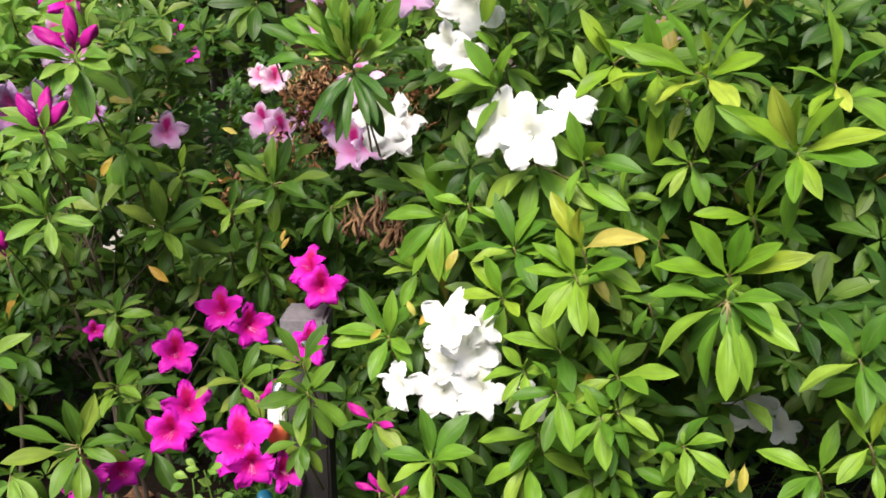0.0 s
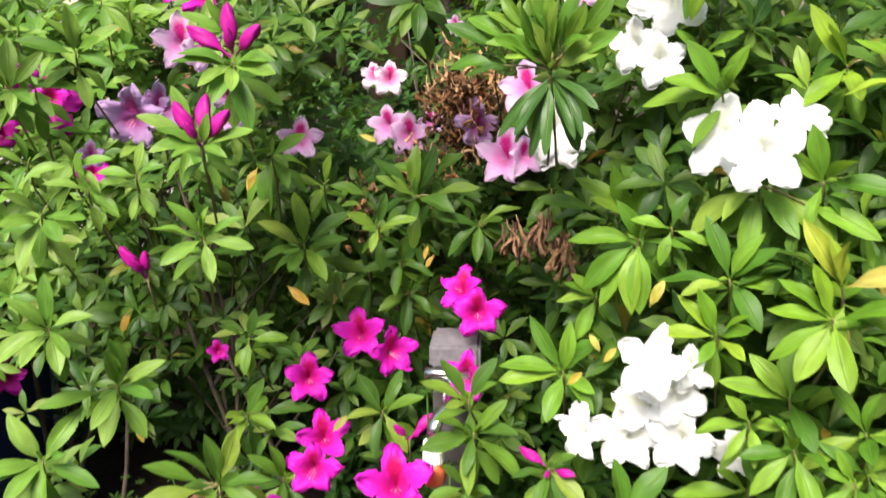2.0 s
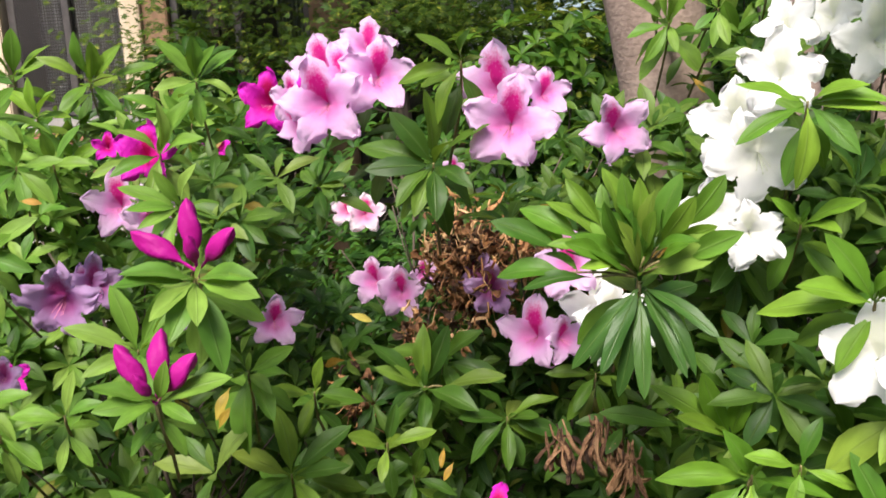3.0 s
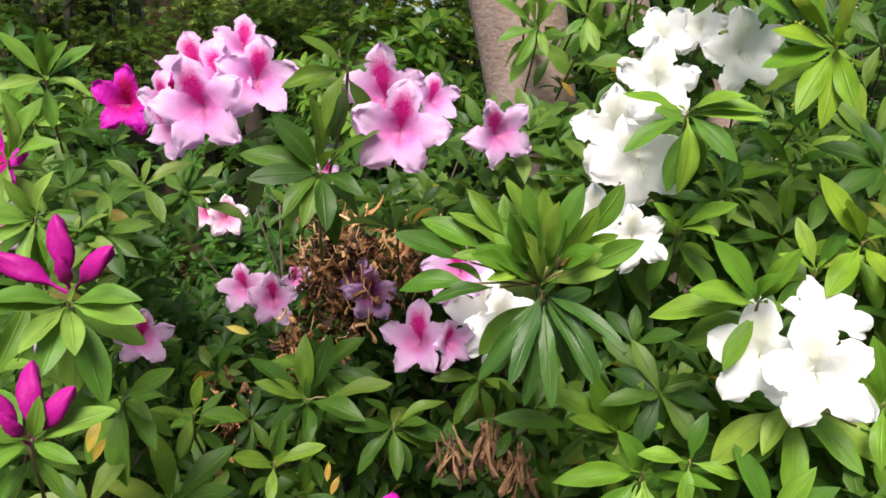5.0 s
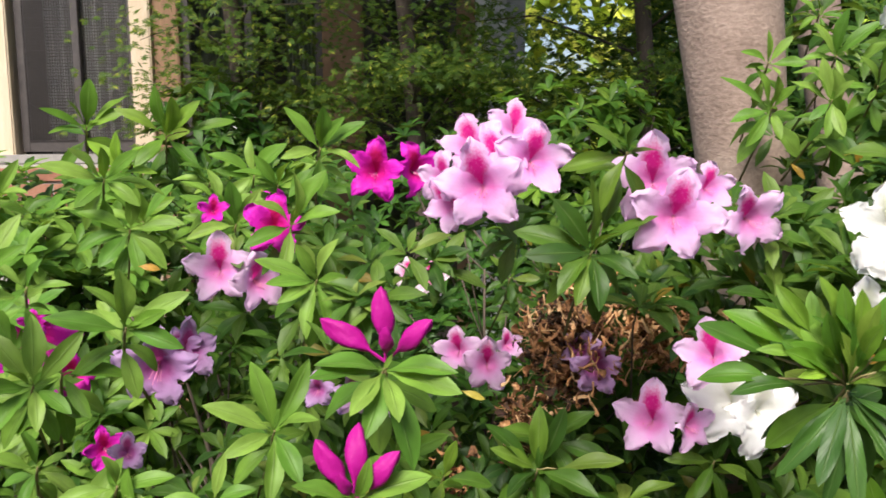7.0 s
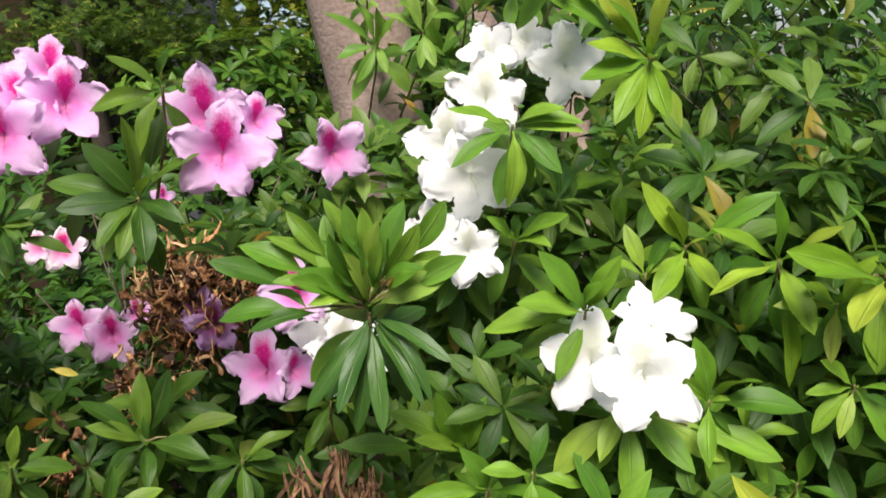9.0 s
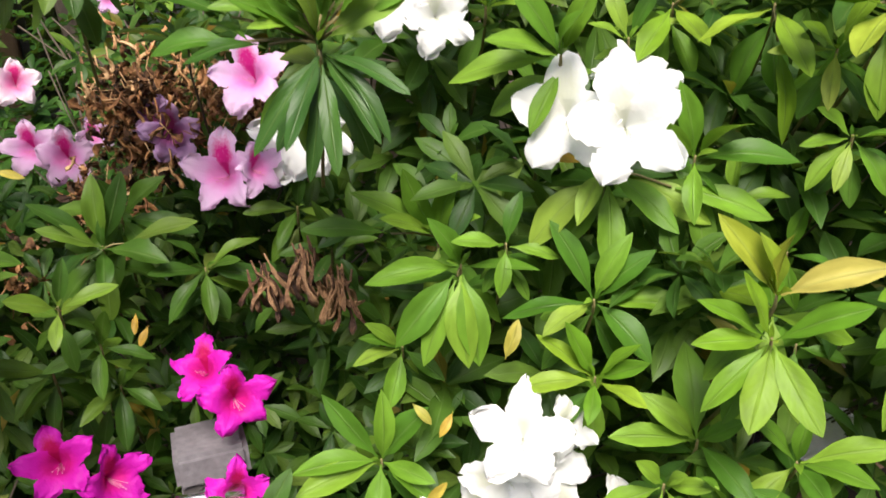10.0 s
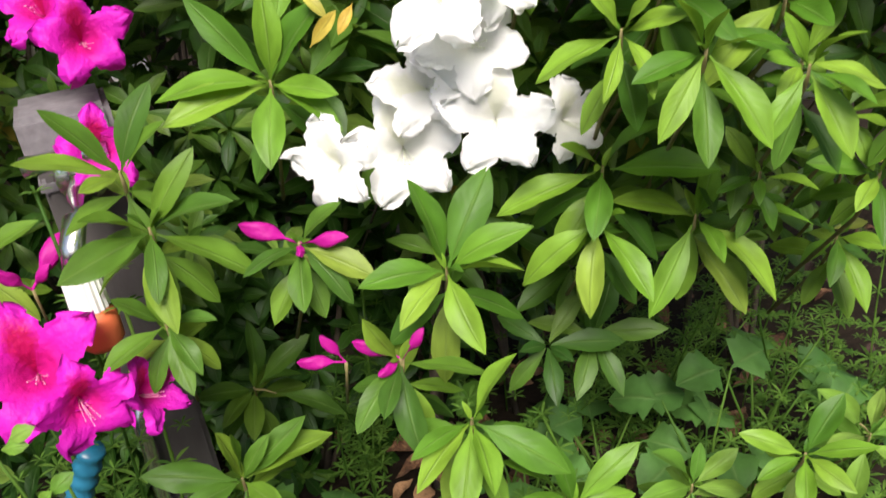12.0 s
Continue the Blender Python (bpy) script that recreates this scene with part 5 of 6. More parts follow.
for place in ((0.125, 1.45, 1.375), (0.165, 1.42, 1.335), (0.175, 1.40, 1.41), (0.06, 1.50, 1.37), (0.215, 1.38, 1.375), (0.235, 1.36, 1.44), (0.15, 1.47, 1.285)):
    turn = sprig_rng.uniform(0, 6.28)
    whorl(pink_bush, place, "light", [(round(46 * math.cos(turn + k * 1.05) * sprig_rng.uniform(0.7, 1.1)), sprig_rng.randint(-26, 4), round(34 * math.sin(turn + k * 1.05) + sprig_rng.uniform(4, 24))) for k in range(6)])

# no leaf grows through an open flower
for ob, a, e in LEAVES:
    for c, z, r in DISCS:
        da, de = (a - c).dot(z), (e - c).dot(z)
        if da * de < 0 and (a + (e - a) * (da / (da - de)) - c).length < r:
            bpy.data.objects.remove(ob)
            break

# ---- inner foliage of the hedge ----
HP = np.array(HEROES + [tuple(p) for p, r in BLOOMS])


def front(x, z):
    """How far back the hedge's face lies at x, z."""
    d2 = (HP[:, 0] - x) ** 2 + (HP[:, 2] - z) ** 2 + 0.0012
    w = d2 ** -2.0
    return float((w * HP[:, 1]).sum() / w.sum())


def hedge_top(x):
    if x > 0.25:
        return 1.62
    if x > 0.08:
        return 1.22 + (x - 0.08) / 0.17 * 0.40
    if x > -0.5:
        return 1.20
    return 1.22


def hedge_foot(x):
    if x > -0.30:
        return 0.47
    return 0.45 if x > -0.60 else 0.50


fill_rng = random.Random(21)
SMALL_LEAF = leaf_arrays(4, 2, 0.34, 0.12, 0.35, 0.1, 0.05)
fills = {"white": [], "pink": [], "mag": [], "outer": []}
yellows = {"white": [], "pink": [], "mag": []}
twigs = {"white": [], "pink": [], "mag": []}


def clear_of_blooms(p, room=0.012):
    for (bx, by, bz), r in BLOOMS:
        if abs(p[0] - bx) < r + room and abs(p[2] - bz) < r + room and p[1] < by + 0.035:
            return False
    return True


def fill_whorl(bush, p, axis, reach, count, store):
    a = axis.orthogonal().normalized()
    b = axis.cross(a)
    w0 = fill_rng.uniform(0, 6.28)
    for i in range(count):
        w = w0 + i * 2.4 + fill_rng.uniform(-0.25, 0.25)
        lift = fill_rng.uniform(-0.25, 0.55) if i < count - 2 else 1.1
        d = a * math.cos(w) + b * math.sin(w) + axis * lift
        store.append((p + d.normalized() * 0.003, d, axis + Vector((0, 0, 0.25)) + Vector((fill_rng.uniform(-0.2, 0.2), fill_rng.uniform(-0.2, 0.2), 0)), reach * fill_rng.uniform(0.7, 1.08) * (0.55 if lift > 1 else 1), fill_rng.uniform(0.9, 1.15)))


for _ in range(6800):
    x = fill_rng.uniform(-1.55, 1.15)
    z = fill_rng.uniform(0.25, 1.65)
    if z < hedge_foot(x) + fill_rng.uniform(-0.06, 0.06) or z > hedge_top(x) + fill_rng.uniform(-0.05, 0.03):
        continue
    if z < 0.78 and x > -0.35 and fill_rng.random() < 0.45 or fill_rng.random() < 0.12:
        continue
    y = front(x, z) + 0.035 + fill_rng.random() ** 1.1 * 0.36
    if -0.46 < x < -0.24 and y > 1.40 and z > 0.92:
        continue
    if x < -0.03 and z < 0.92 and fill_rng.random() < (0.72 if z < 0.88 else 0.5):
        continue
    if x > 0.02 and z > 1.17 and fill_rng.random() < 0.62:
        continue
    p = Vector((x, y, z))
    if not clear_of_blooms(p, 0.035):
        continue
    side = "white" if x > -0.03 else ("pink" if x > -0.36 and z > 0.66 else "mag")
    axis = Vector((fill_rng.uniform(-0.45, 0.35), fill_rng.uniform(-1.0, 0.0), fill_rng.uniform(0.25, 1.0))).normalized()
    reach = fill_rng.uniform(0.050, 0.068) if side == "white" else fill_rng.uniform(0.040, 0.058)
    # Deeper spots take the darker leaf colour, standing in for hedge shade.
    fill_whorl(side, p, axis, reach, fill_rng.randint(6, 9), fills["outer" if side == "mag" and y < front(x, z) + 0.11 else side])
    back = p - axis * 0.09 + Vector((0, 0.07, -0.06))
    if fill_rng.random() < 0.22:
        twigs[side].append(tube_arrays([back + Vector((fill_rng.uniform(-0.05, 0.05), 0, 0)), p - axis * 0.03 + Vector((fill_rng.uniform(-0.012, 0.012), 0.01, 0)), p], [0.0014, 0.0012, 0.0010], 4))
    if fill_rng.random() < 0.016:
        d = Vector((fill_rng.uniform(-1, 1), fill_rng.uniform(-0.6, 0.2), fill_rng.uniform(-0.8, 0.1)))
        yellows[side].append((p - axis * 0.03, d, axis, reach * 0.8, 1.0))
# the deep inside, its shade put into the darker leaf colours
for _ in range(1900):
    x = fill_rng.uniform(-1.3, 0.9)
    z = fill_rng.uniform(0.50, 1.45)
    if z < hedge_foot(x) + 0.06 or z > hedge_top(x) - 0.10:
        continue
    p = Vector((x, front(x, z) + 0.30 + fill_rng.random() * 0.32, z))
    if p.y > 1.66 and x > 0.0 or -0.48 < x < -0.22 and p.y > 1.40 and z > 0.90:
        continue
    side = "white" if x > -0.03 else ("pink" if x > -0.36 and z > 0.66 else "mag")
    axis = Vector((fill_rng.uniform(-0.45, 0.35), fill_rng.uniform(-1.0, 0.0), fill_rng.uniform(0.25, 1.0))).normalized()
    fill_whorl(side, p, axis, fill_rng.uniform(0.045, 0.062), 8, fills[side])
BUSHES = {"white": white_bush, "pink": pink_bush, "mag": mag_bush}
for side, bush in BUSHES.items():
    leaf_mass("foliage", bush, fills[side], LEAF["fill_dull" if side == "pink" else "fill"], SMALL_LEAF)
    leaf_mass("turning_foliage", bush, yellows[side], LEAF["yellow"], SMALL_LEAF, "yellow and orange old leaves")
    v, q = join_arrays(twigs[side])
    mesh_part("brushwood", mesh_from("brushwood", v, q, BARK), bush, kind="stuff")


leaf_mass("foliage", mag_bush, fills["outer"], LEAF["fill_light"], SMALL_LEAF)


# woody stems rising from the soil
def stems(bush, base, count, spread, top, seed):
    r = random.Random(seed)
    for k in range(count):
        bx, by = base[0] + r.uniform(-0.10, 0.10), base[1] + r.uniform(-0.06, 0.10)
        w = r.uniform(0, 6.28)
        ex, ey = base[0] + math.cos(w) * spread * r.uniform(0.4, 1), base[1] + abs(math.sin(w)) * 0.25 - 0.06
        pts, rad = [], []
        for i in range(9):
            s = i / 8
            pts.append((bx + (ex - bx) * s ** 1.3 + 0.034 * math.sin(6 * s + 2.1 * k), by + (ey - by) * s ** 1.5 + 0.026 * math.cos(7 * s + 1.7 * k), -0.03 + (top + 0.03) * s ** 0.85))
            rad.append(0.0048 * (1 - 0.8 * s) + 0.0010)
        pieces = [tube_arrays(pts, rad, 7)]
        for i in (3, 4, 5, 6, 7):
            for _ in range(2):
                d = Vector((r.uniform(-1, 1), r.uniform(0.0, 0.9), r.uniform(0.3, 1.0))).normalized()
                p = Vector(pts[i])
                L = r.uniform(0.12, 0.26)
                pieces.append(tube_arrays([p, p + d * L * 0.5 + Vector((0, 0, 0.012)), p + d * L + Vector((0, 0, 0.04))], [rad[i] * 0.6, rad[i] * 0.4, 0.0015], 5))
        v, q = join_arrays(pieces)
        mesh_part("stem", mesh_from("stem", v, q, BARK), bush)


stems(white_bush, (0.22, 1.40), 6, 0.42, 1.1, 1)
stems(white_bush, (0.70, 1.34), 5, 0.42, 1.3, 4)
stems(pink_bush, (-0.18, 1.62), 6, 0.30, 1.05, 2)
stems(mag_bush, (-0.55, 1.42), 4, 0.38, 0.95, 3)
stems(mag_bush, (-0.92, 1.50), 1, 0.35, 0.95, 8)


# ---- dried blossom ----
def dried(bush, centre, size, count, hang, seed, long=1.0):
    r = random.Random(seed)
    spots, strands = [], []
    for k in range(count):
        p = Vector((r.gauss(0, 0.42) * size[0], r.gauss(0, 0.4) * size[1], r.gauss(0, 0.42) * size[2])) + Vector(centre)
        d = Vector((r.uniform(-1, 1), r.uniform(-1, 0.4), r.uniform(-1, 1) - hang))
        spots.append((p, d, Vector((r.uniform(-1, 1), r.uniform(-1, 1), r.uniform(-1, 1))), r.uniform(0.008, 0.022) * long, r.uniform(0.6, 1.5)))
        if k % 3 == 0:
            e = p + Vector((r.uniform(-1, 1), r.uniform(-0.6, 0.3), r.uniform(-0.9, 0.6) - hang * 0.4)) * 0.028
            m = (p + e) / 2 + Vector((r.uniform(-1, 1), r.uniform(-1, 1), r.uniform(-1, 1))) * 0.007
            strands.append(tube_arrays([p, m, e], [0.0006, 0.0007, 0.0004], 4))
    leaf_mass("dried_blossom", bush, spots, DRY, leaf_arrays(8, 3, 0.40, 0.6, 1.6, 3.6, 1.4), "withered brown hanging flowers")
    v, q = join_arrays(strands)
    mesh_part("dried_strand", mesh_from("dried_strand", v, q, DRY), bush, kind="stuff")


def withered(bush, centre, size, count, seed, length=(0.028, 0.046), wide=0.0042, fan=0.45, mat=WITHERED):
    """Spent trumpets that hang shrivelled from their stalks."""
    r = random.Random(seed)
    for _ in range(count):
        p = Vector(centre) + Vector((r.gauss(0, 0.5) * size[0], r.gauss(0, 0.5) * size[1], r.gauss(0, 0.5) * size[2]))
        d = Vector((r.gauss(0, fan), r.gauss(-0.1, fan * 0.6), -1)).normalized()
        L = r.uniform(*length)
        side = d.orthogonal().normalized() * r.uniform(-1, 1) * L * 0.5
        pts, rad = [p - d * 0.006 + Vector((0, 0.004, 0.006))], [0.0007]
        for i in range(9):
            f = i / 8
            pts.append(p + d * L * f + side * math.sin(2.6 * f))
            rad.append(wide * (0.30 + 0.55 * f ** 0.5 + 0.18 * math.sin(9 * f + L * 700)) * (1 if f < 0.95 else 0.5))
        v, q = tube_arrays(pts, rad, 9)
        v = [c + (c - pts[k // 9]) * (0.75 * math.sin(2.1 * (k % 9) + seed + L * 900) + 0.35 * math.sin(1.3 * (k // 9) + 4.2 * (k % 9)) - 0.15) for k, c in enumerate(v)]
        mesh_part("withered_flower", mesh_from("withered_flower", v, q, mat), bush, label="shrivelled brown flower")


dried(pink_bush, (-0.210, 1.475, 1.00), (0.062, 0.045, 0.082), 800, 0.5, 1, 0.9)
dried(pink_bush, (-0.10, 1.42, 1.025), (0.075, 0.035, 0.045), 330, 0.5, 2, 0.9)
dried(pink_bush, (-0.285, 1.43, 0.91), (0.030, 0.03, 0.06), 130, 0.5, 4, 0.9)
dried(mag_bush, (-0.36, 1.38, 0.86), (0.03, 0.03, 0.05), 40, 0.8, 5)
withered(pink_bush, (-0.205, 1.430, 1.01), (0.085, 0.03, 0.09), 75, 6, (0.010, 0.024), 0.0026, 1.3, DRY)
withered(pink_bush, (-0.08, 1.395, 1.03), (0.10, 0.03, 0.05), 34, 7, (0.010, 0.024), 0.0026, 1.2, DRY)
withered(pink_bush, (-0.134, 1.200, 0.866), (0.012, 0.008, 0.010), 15, 8, (0.024, 0.052), 0.0026, fan=0.55)
withered(pink_bush, (-0.096, 1.188, 0.882), (0.012, 0.008, 0.012), 17, 9, (0.028, 0.056), 0.0027, fan=0.4)
withered(pink_bush, (-0.068, 1.172, 0.858), (0.014, 0.008, 0.008), 15, 10, (0.024, 0.048), 0.0026, fan=0.65)


# ---- background shrubs ----
def shrub(label, centre, size, count, leaf_len, material, seed, low=0.2):
    ob = thing("shrub", label, "shrub")
    r = random.Random(seed)
    spots = []
    for _ in range(count):
        while True:
            g = Vector((r.uniform(-1, 1), r.uniform(-1, 1), r.uniform(-1, 1)))
            if 0.25 < g.length < 1:
                break
        bump = 1 + 0.22 * noise.noise(g * 2.3 + Vector((seed, 0, 0)))
        p = Vector((centre[0] + g.x * size[0] * bump, centre[1] + g.y * size[1] * bump, centre[2] + g.z * size[2] * bump))
        if p.z < low:
            continue
        axis = (g + Vector((0, -0.3, 0.8)) + Vector((r.uniform(-0.4, 0.4), r.uniform(-0.4, 0.4), 0))).normalized()
        a = axis.orthogonal().normalized()
        b = axis.cross(a)
        w0 = r.uniform(0, 6.28)
        for i in range(7):
            w = w0 + i * 0.9
            d = a * math.cos(w) + b * math.sin(w) + axis * r.uniform(0.1, 0.7)
            spots.append((p, d, axis + Vector((0, 0, 0.3)), leaf_len * r.uniform(0.7, 1.1), r.uniform(0.9, 1.2)))
    leaf_mass("foliage", ob, spots, material, SMALL_LEAF)
    pieces = []
    for k in range(5):
        w = k * 1.26
        pieces.append(tube_arrays([(centre[0], centre[1], -0.03), (centre[0] + math.cos(w) * size[0] * 0.3, centre[1] + math.sin(w) * size[1] * 0.3, centre[2] * 0.6), (centre[0] + math.cos(w) * size[0] * 0.7, centre[1] + math.sin(w) * size[1] * 0.7, centre[2] + size[2] * 0.5)], [0.007, 0.005, 0.0025], 6))
    v, q = join_arrays(pieces)
    mesh_part("stem", mesh_from("stem", v, q, BARK), ob)
    return ob


def leaf_heap(bush, centre, size, count, leaf_len, material, seed):
    tmp = shrub("x", centre, size, count, leaf_len, material, seed)
    for c in list(tmp.children):
        c.parent = bush
    bpy.data.objects.remove(tmp)


leaf_heap(back_bush, (-1.15, 1.75, 0.85), (0.62, 0.40, 0.40), 620, 0.050, LEAF["light"], 11)
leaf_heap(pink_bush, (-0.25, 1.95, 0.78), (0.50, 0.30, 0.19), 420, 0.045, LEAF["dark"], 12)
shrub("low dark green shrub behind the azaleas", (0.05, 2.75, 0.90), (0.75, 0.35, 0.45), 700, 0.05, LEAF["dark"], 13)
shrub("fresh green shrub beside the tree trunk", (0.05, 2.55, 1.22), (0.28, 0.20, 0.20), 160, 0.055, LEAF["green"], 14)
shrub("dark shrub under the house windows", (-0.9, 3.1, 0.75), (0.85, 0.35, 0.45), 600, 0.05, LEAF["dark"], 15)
shrub("dark evergreen shrub behind the tree", (1.05, 2.7, 1.1), (0.75, 0.45, 0.95), 1100, 0.06, LEAF["dark"], 16)


# Added dark leaves hide lit ground and trunk, standing in for deep shade.
shrub("dark leaf screen added behind the hedge in place of shade", (-0.85, 2.25, 0.25), (1.0, 0.30, 0.42), 750, 0.06, LEAF["dark"], 31, 0.02)
shrub("dark leaf screen added before the tree foot in place of shade", (-0.02, 1.50, 0.30), (0.46, 0.10, 0.34), 420, 0.055, LEAF["dark"], 33, 0.02)
shrub("dark leaf screen added behind the hedge in place of shade", (0.75, 2.1, 0.25), (0.9, 0.30, 0.45), 650, 0.06, LEAF["dark"], 32, 0.02)


# ---- tree with a pale trunk ----
def tree(base, seed):
    ob = thing("tree", "tree with a smooth pale brown trunk behind the azaleas", "tree")
    r = random.Random(seed)
    verts, faces = [], []
    sides, rows = 36, 90
    for i in range(rows + 1):
        z = -0.05 + 3.4 * i / rows
        rad = 0.078 + 0.05 * math.exp(-max(z, 0) * 2.2) - 0.008 * z + 0.050 * max(0.0, min(1.0, (z - 1.15) / 0.9)) ** 1.2
        cx, cy = base[0] - 0.15 * max(0, z - 1.12) - 0.02 * math.sin(z * 1.4), base[1] + 0.02 * math.sin(z)
        for k in range(sides):
            w = 2 * math.pi * k / sides
            g = 1 + 0.05 * noise.noise(Vector((math.cos(w) * 1.5, math.sin(w) * 1.5, z * 1.6))) + 0.022 * noise.noise(Vector((math.cos(w) * 5, math.sin(w) * 5, z * 7)))
            verts.append((cx + math.cos(w) * rad * g, cy + math.sin(w) * rad * g, z))
    for i in range(rows):
        for k in range(sides):
            j = (k + 1) % sides
            faces.append((i * sides + k, i * sides + j, (i + 1) * sides + j, (i + 1) * sides + k))
    mesh_part("trunk", mesh_from("trunk", verts, faces, TRUNK), ob)
    for low, high, thick in (((0.881, 2.300, -0.050), (0.685, 2.300, 3.400), 0.036), ((0.769, 2.200, -0.050), (0.197, 2.200, 3.300), 0.045)):
        low, high = Vector(low), Vector(high)
        pts = [low + (high - low) * (k / 8) + Vector((0.018 * math.sin(1.7 * k + thick * 90), 0.01 * math.cos(2.1 * k), 0)) for k in range(9)]
        v, q = tube_arrays(pts, [thick * (1.25 - 0.05 * k) for k in range(9)], 14)
        mesh_part("trunk", mesh_from("trunk", v, q, TRUNK), ob)
    # Unseen crown, set back and thick so that it shades the garden behind.
    top = Vector((base[0] - 0.33, base[1], 3.2))
    spots = []
    for k in range(7):
        w = k * 0.9 + 0.3
        end = top + Vector((math.cos(w) * 1.3, 0.75 + math.sin(w) * 0.9, 0.7 + 0.25 * (k % 3)))
        mid = top + (end - top) * 0.5 + Vector((0, 0, 0.12))
        v, q = tube_arrays([top - Vector((0, 0, 0.25)), mid, end], [0.045, 0.028, 0.008], 8)
        mesh_part("limb", mesh_from("limb", v, q, TRUNK), ob)
        for _ in range(600):
            c = mid + (end - mid) * r.uniform(0.0, 1.15) + Vector((r.gauss(0, 0.34), r.gauss(0, 0.34), r.gauss(0, 0.24)))
            spots.append((c, (r.uniform(-1, 1), r.uniform(-1, 1), r.uniform(-0.7, 0.4)), (0, 0, 1), r.uniform(0.09, 0.15), 1.2))
    leaf_mass("crown", ob, spots, LEAF["dark"], SMALL_LEAF)
    return ob


tree((0.172, 1.72), 5)


# ---- maple boughs in front of the house ----
def maple_leaf():
    """A hand of seven narrow lobes."""
    vs, us, fs = [], [], []
    for k, (w, L) in enumerate(zip((-1.9, -1.25, -0.62, 0, 0.62, 1.25, 1.9), (0.35, 0.6, 0.85, 1.0, 0.85, 0.6, 0.35))):
        d, n = Vector((math.cos(w), math.sin(w), 0)), Vector((-math.sin(w), math.cos(w), 0))
        b = len(vs)
        for p in (Vector((0, 0, 0)), d * L * 0.5 + n * 0.13 * L, d * L + Vector((0, 0, -0.12 * L)), d * L * 0.5 - n * 0.13 * L):
            vs.append(tuple(p))
        us += [(0.5, 0), (1, 0.5), (0.5, 1), (0, 0.5)]
        fs.append((b, b + 3, b + 2, b + 1))
    return np.array(vs), np.array(us), np.array(fs)


def maple(base, seed, spread=1.0, leaves=260):
    ob = thing("maple_tree", "small dark green maple with fine leaves by the house", "tree")
    r = random.Random(seed)
    v, q = tube_arrays([(base[0], base[1], -0.03), (base[0] + 0.05, base[1], 0.9), (base[0] - 0.03, base[1], 1.8), (base[0] + 0.04, base[1], 2.7)], [0.045, 0.038, 0.03, 0.012], 10)
    mesh_part("trunk", mesh_from("trunk", v, q, BARK), ob)
    spots = []
    for k in range(20):
        z = 1.15 + 1.75 * (k % 17) / 17
        w = k * 2.4
        L = r.uniform(0.4, 0.95) * spread
        a = Vector((base[0], base[1], z))
        e = a + Vector((math.cos(w) * L, math.sin(w) * L * 0.45, r.uniform(0.05, 0.35)))
        m = (a + e) / 2 + Vector((0, 0, 0.1))
        v, q = tube_arrays([a, m, e], [0.006, 0.004, 0.0012], 5)
        mesh_part("bough", mesh_from("bough", v, q, BARK), ob)
        for _ in range(round(leaves * 1.9)):
            s = r.uniform(0.25, 1.1)
            c = a + (e - a) * s + Vector((r.gauss(0, 0.13), r.gauss(0, 0.12), 0.1 * math.sin(3 * s) + r.gauss(0, 0.035)))
            spots.append((c, (r.uniform(-1, 1), r.uniform(-1, 0.6), r.uniform(-0.35, 0.15)), (r.uniform(-0.6, 0.6), r.uniform(-1.6, -0.2), 1), r.uniform(0.020, 0.036), 1.0))
    leaf_mass("crown", ob, spots, LEAF["maple"], maple_leaf())
    return ob


shrub("tall dark evergreen hedge closing the garden", (4.2, 5.2, 1.7), (2.75, 0.6, 2.6), 2600, 0.11, LEAF["dark"], 17)
shrub("dark evergreen behind the house corner", (1.05, 5.6, 0.86), (1.4, 0.5, 0.95), 900, 0.10, LEAF["dark"], 18)
shrub("tall dark evergreen beside the house", (1.48, 4.5, 1.7), (0.80, 0.40, 2.1), 2000, 0.10, LEAF["dark"], 19)
maple((-0.36, 3.50), 3, 0.75, 230)
maple((0.55, 3.6), 9)
maple((-1.00, 3.62), 14, 0.6, 120)
shrub("dark round-leaved evergreen beside the window", (-1.08, 3.45, 1.22), (0.26, 0.16, 0.34), 70, 0.085, LEAF["dark"], 41)

# Plain wall added unseen behind the path: closes garden, darkens reflections, blocks low sky
back_wall = new("unseen_wall_south", bpy.data.meshes.new("unseen_wall_south"))
bm = box_bm(-9.0, 9.0, -5.3, -5.1, -0.05, 3.3, 0.02)
bm.to_mesh(back_wall.data)
bm.free()
back_wall.data.materials.append(PLASTER)
tagged(back_wall, "plain dark plastered wall added out of view to darken reflections and low sky", "wall", kind="structure")

# ---- the house behind ----
HY = 4.2
house = thing("house", "old timber house with sliding windows behind the garden", "house", kind="structure")


def timber(name, x0, x1, z0, z1, mat, y0=HY - 0.02, y1=HY + 0.10, label=""):
    return part(name, box_bm(x0, x1, y0, y1, z0, z1, 0.006), mat, house, label)


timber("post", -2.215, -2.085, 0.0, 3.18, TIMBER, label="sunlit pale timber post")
# One post in two timbers: pale for its sunlit half, brown for shade.
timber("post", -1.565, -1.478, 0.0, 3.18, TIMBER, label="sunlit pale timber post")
timber("post", -1.476, -1.365, 0.0, 3.18, BROWN_TIMBER, y0=HY + 0.01, label="brown side strip of a post, its shade in the colour")
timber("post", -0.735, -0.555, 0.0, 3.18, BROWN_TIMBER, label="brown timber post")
# One pale post: its dark left and grey right sides carry shade as colour.
timber("post", -0.13, -0.052, 0.0, 3.18, BROWN_TIMBER, y0=HY + 0.02, label="brown side strip of a post, its shade in the colour")
timber("post", -0.050, 0.085, 0.0, 3.18, PALE_POST, label="pale painted post")
timber("post", 0.087, 0.175, 0.0, 3.18, SHADED_POST, y0=HY + 0.01, label="shaded side of the pale post, shade in its grey colour")
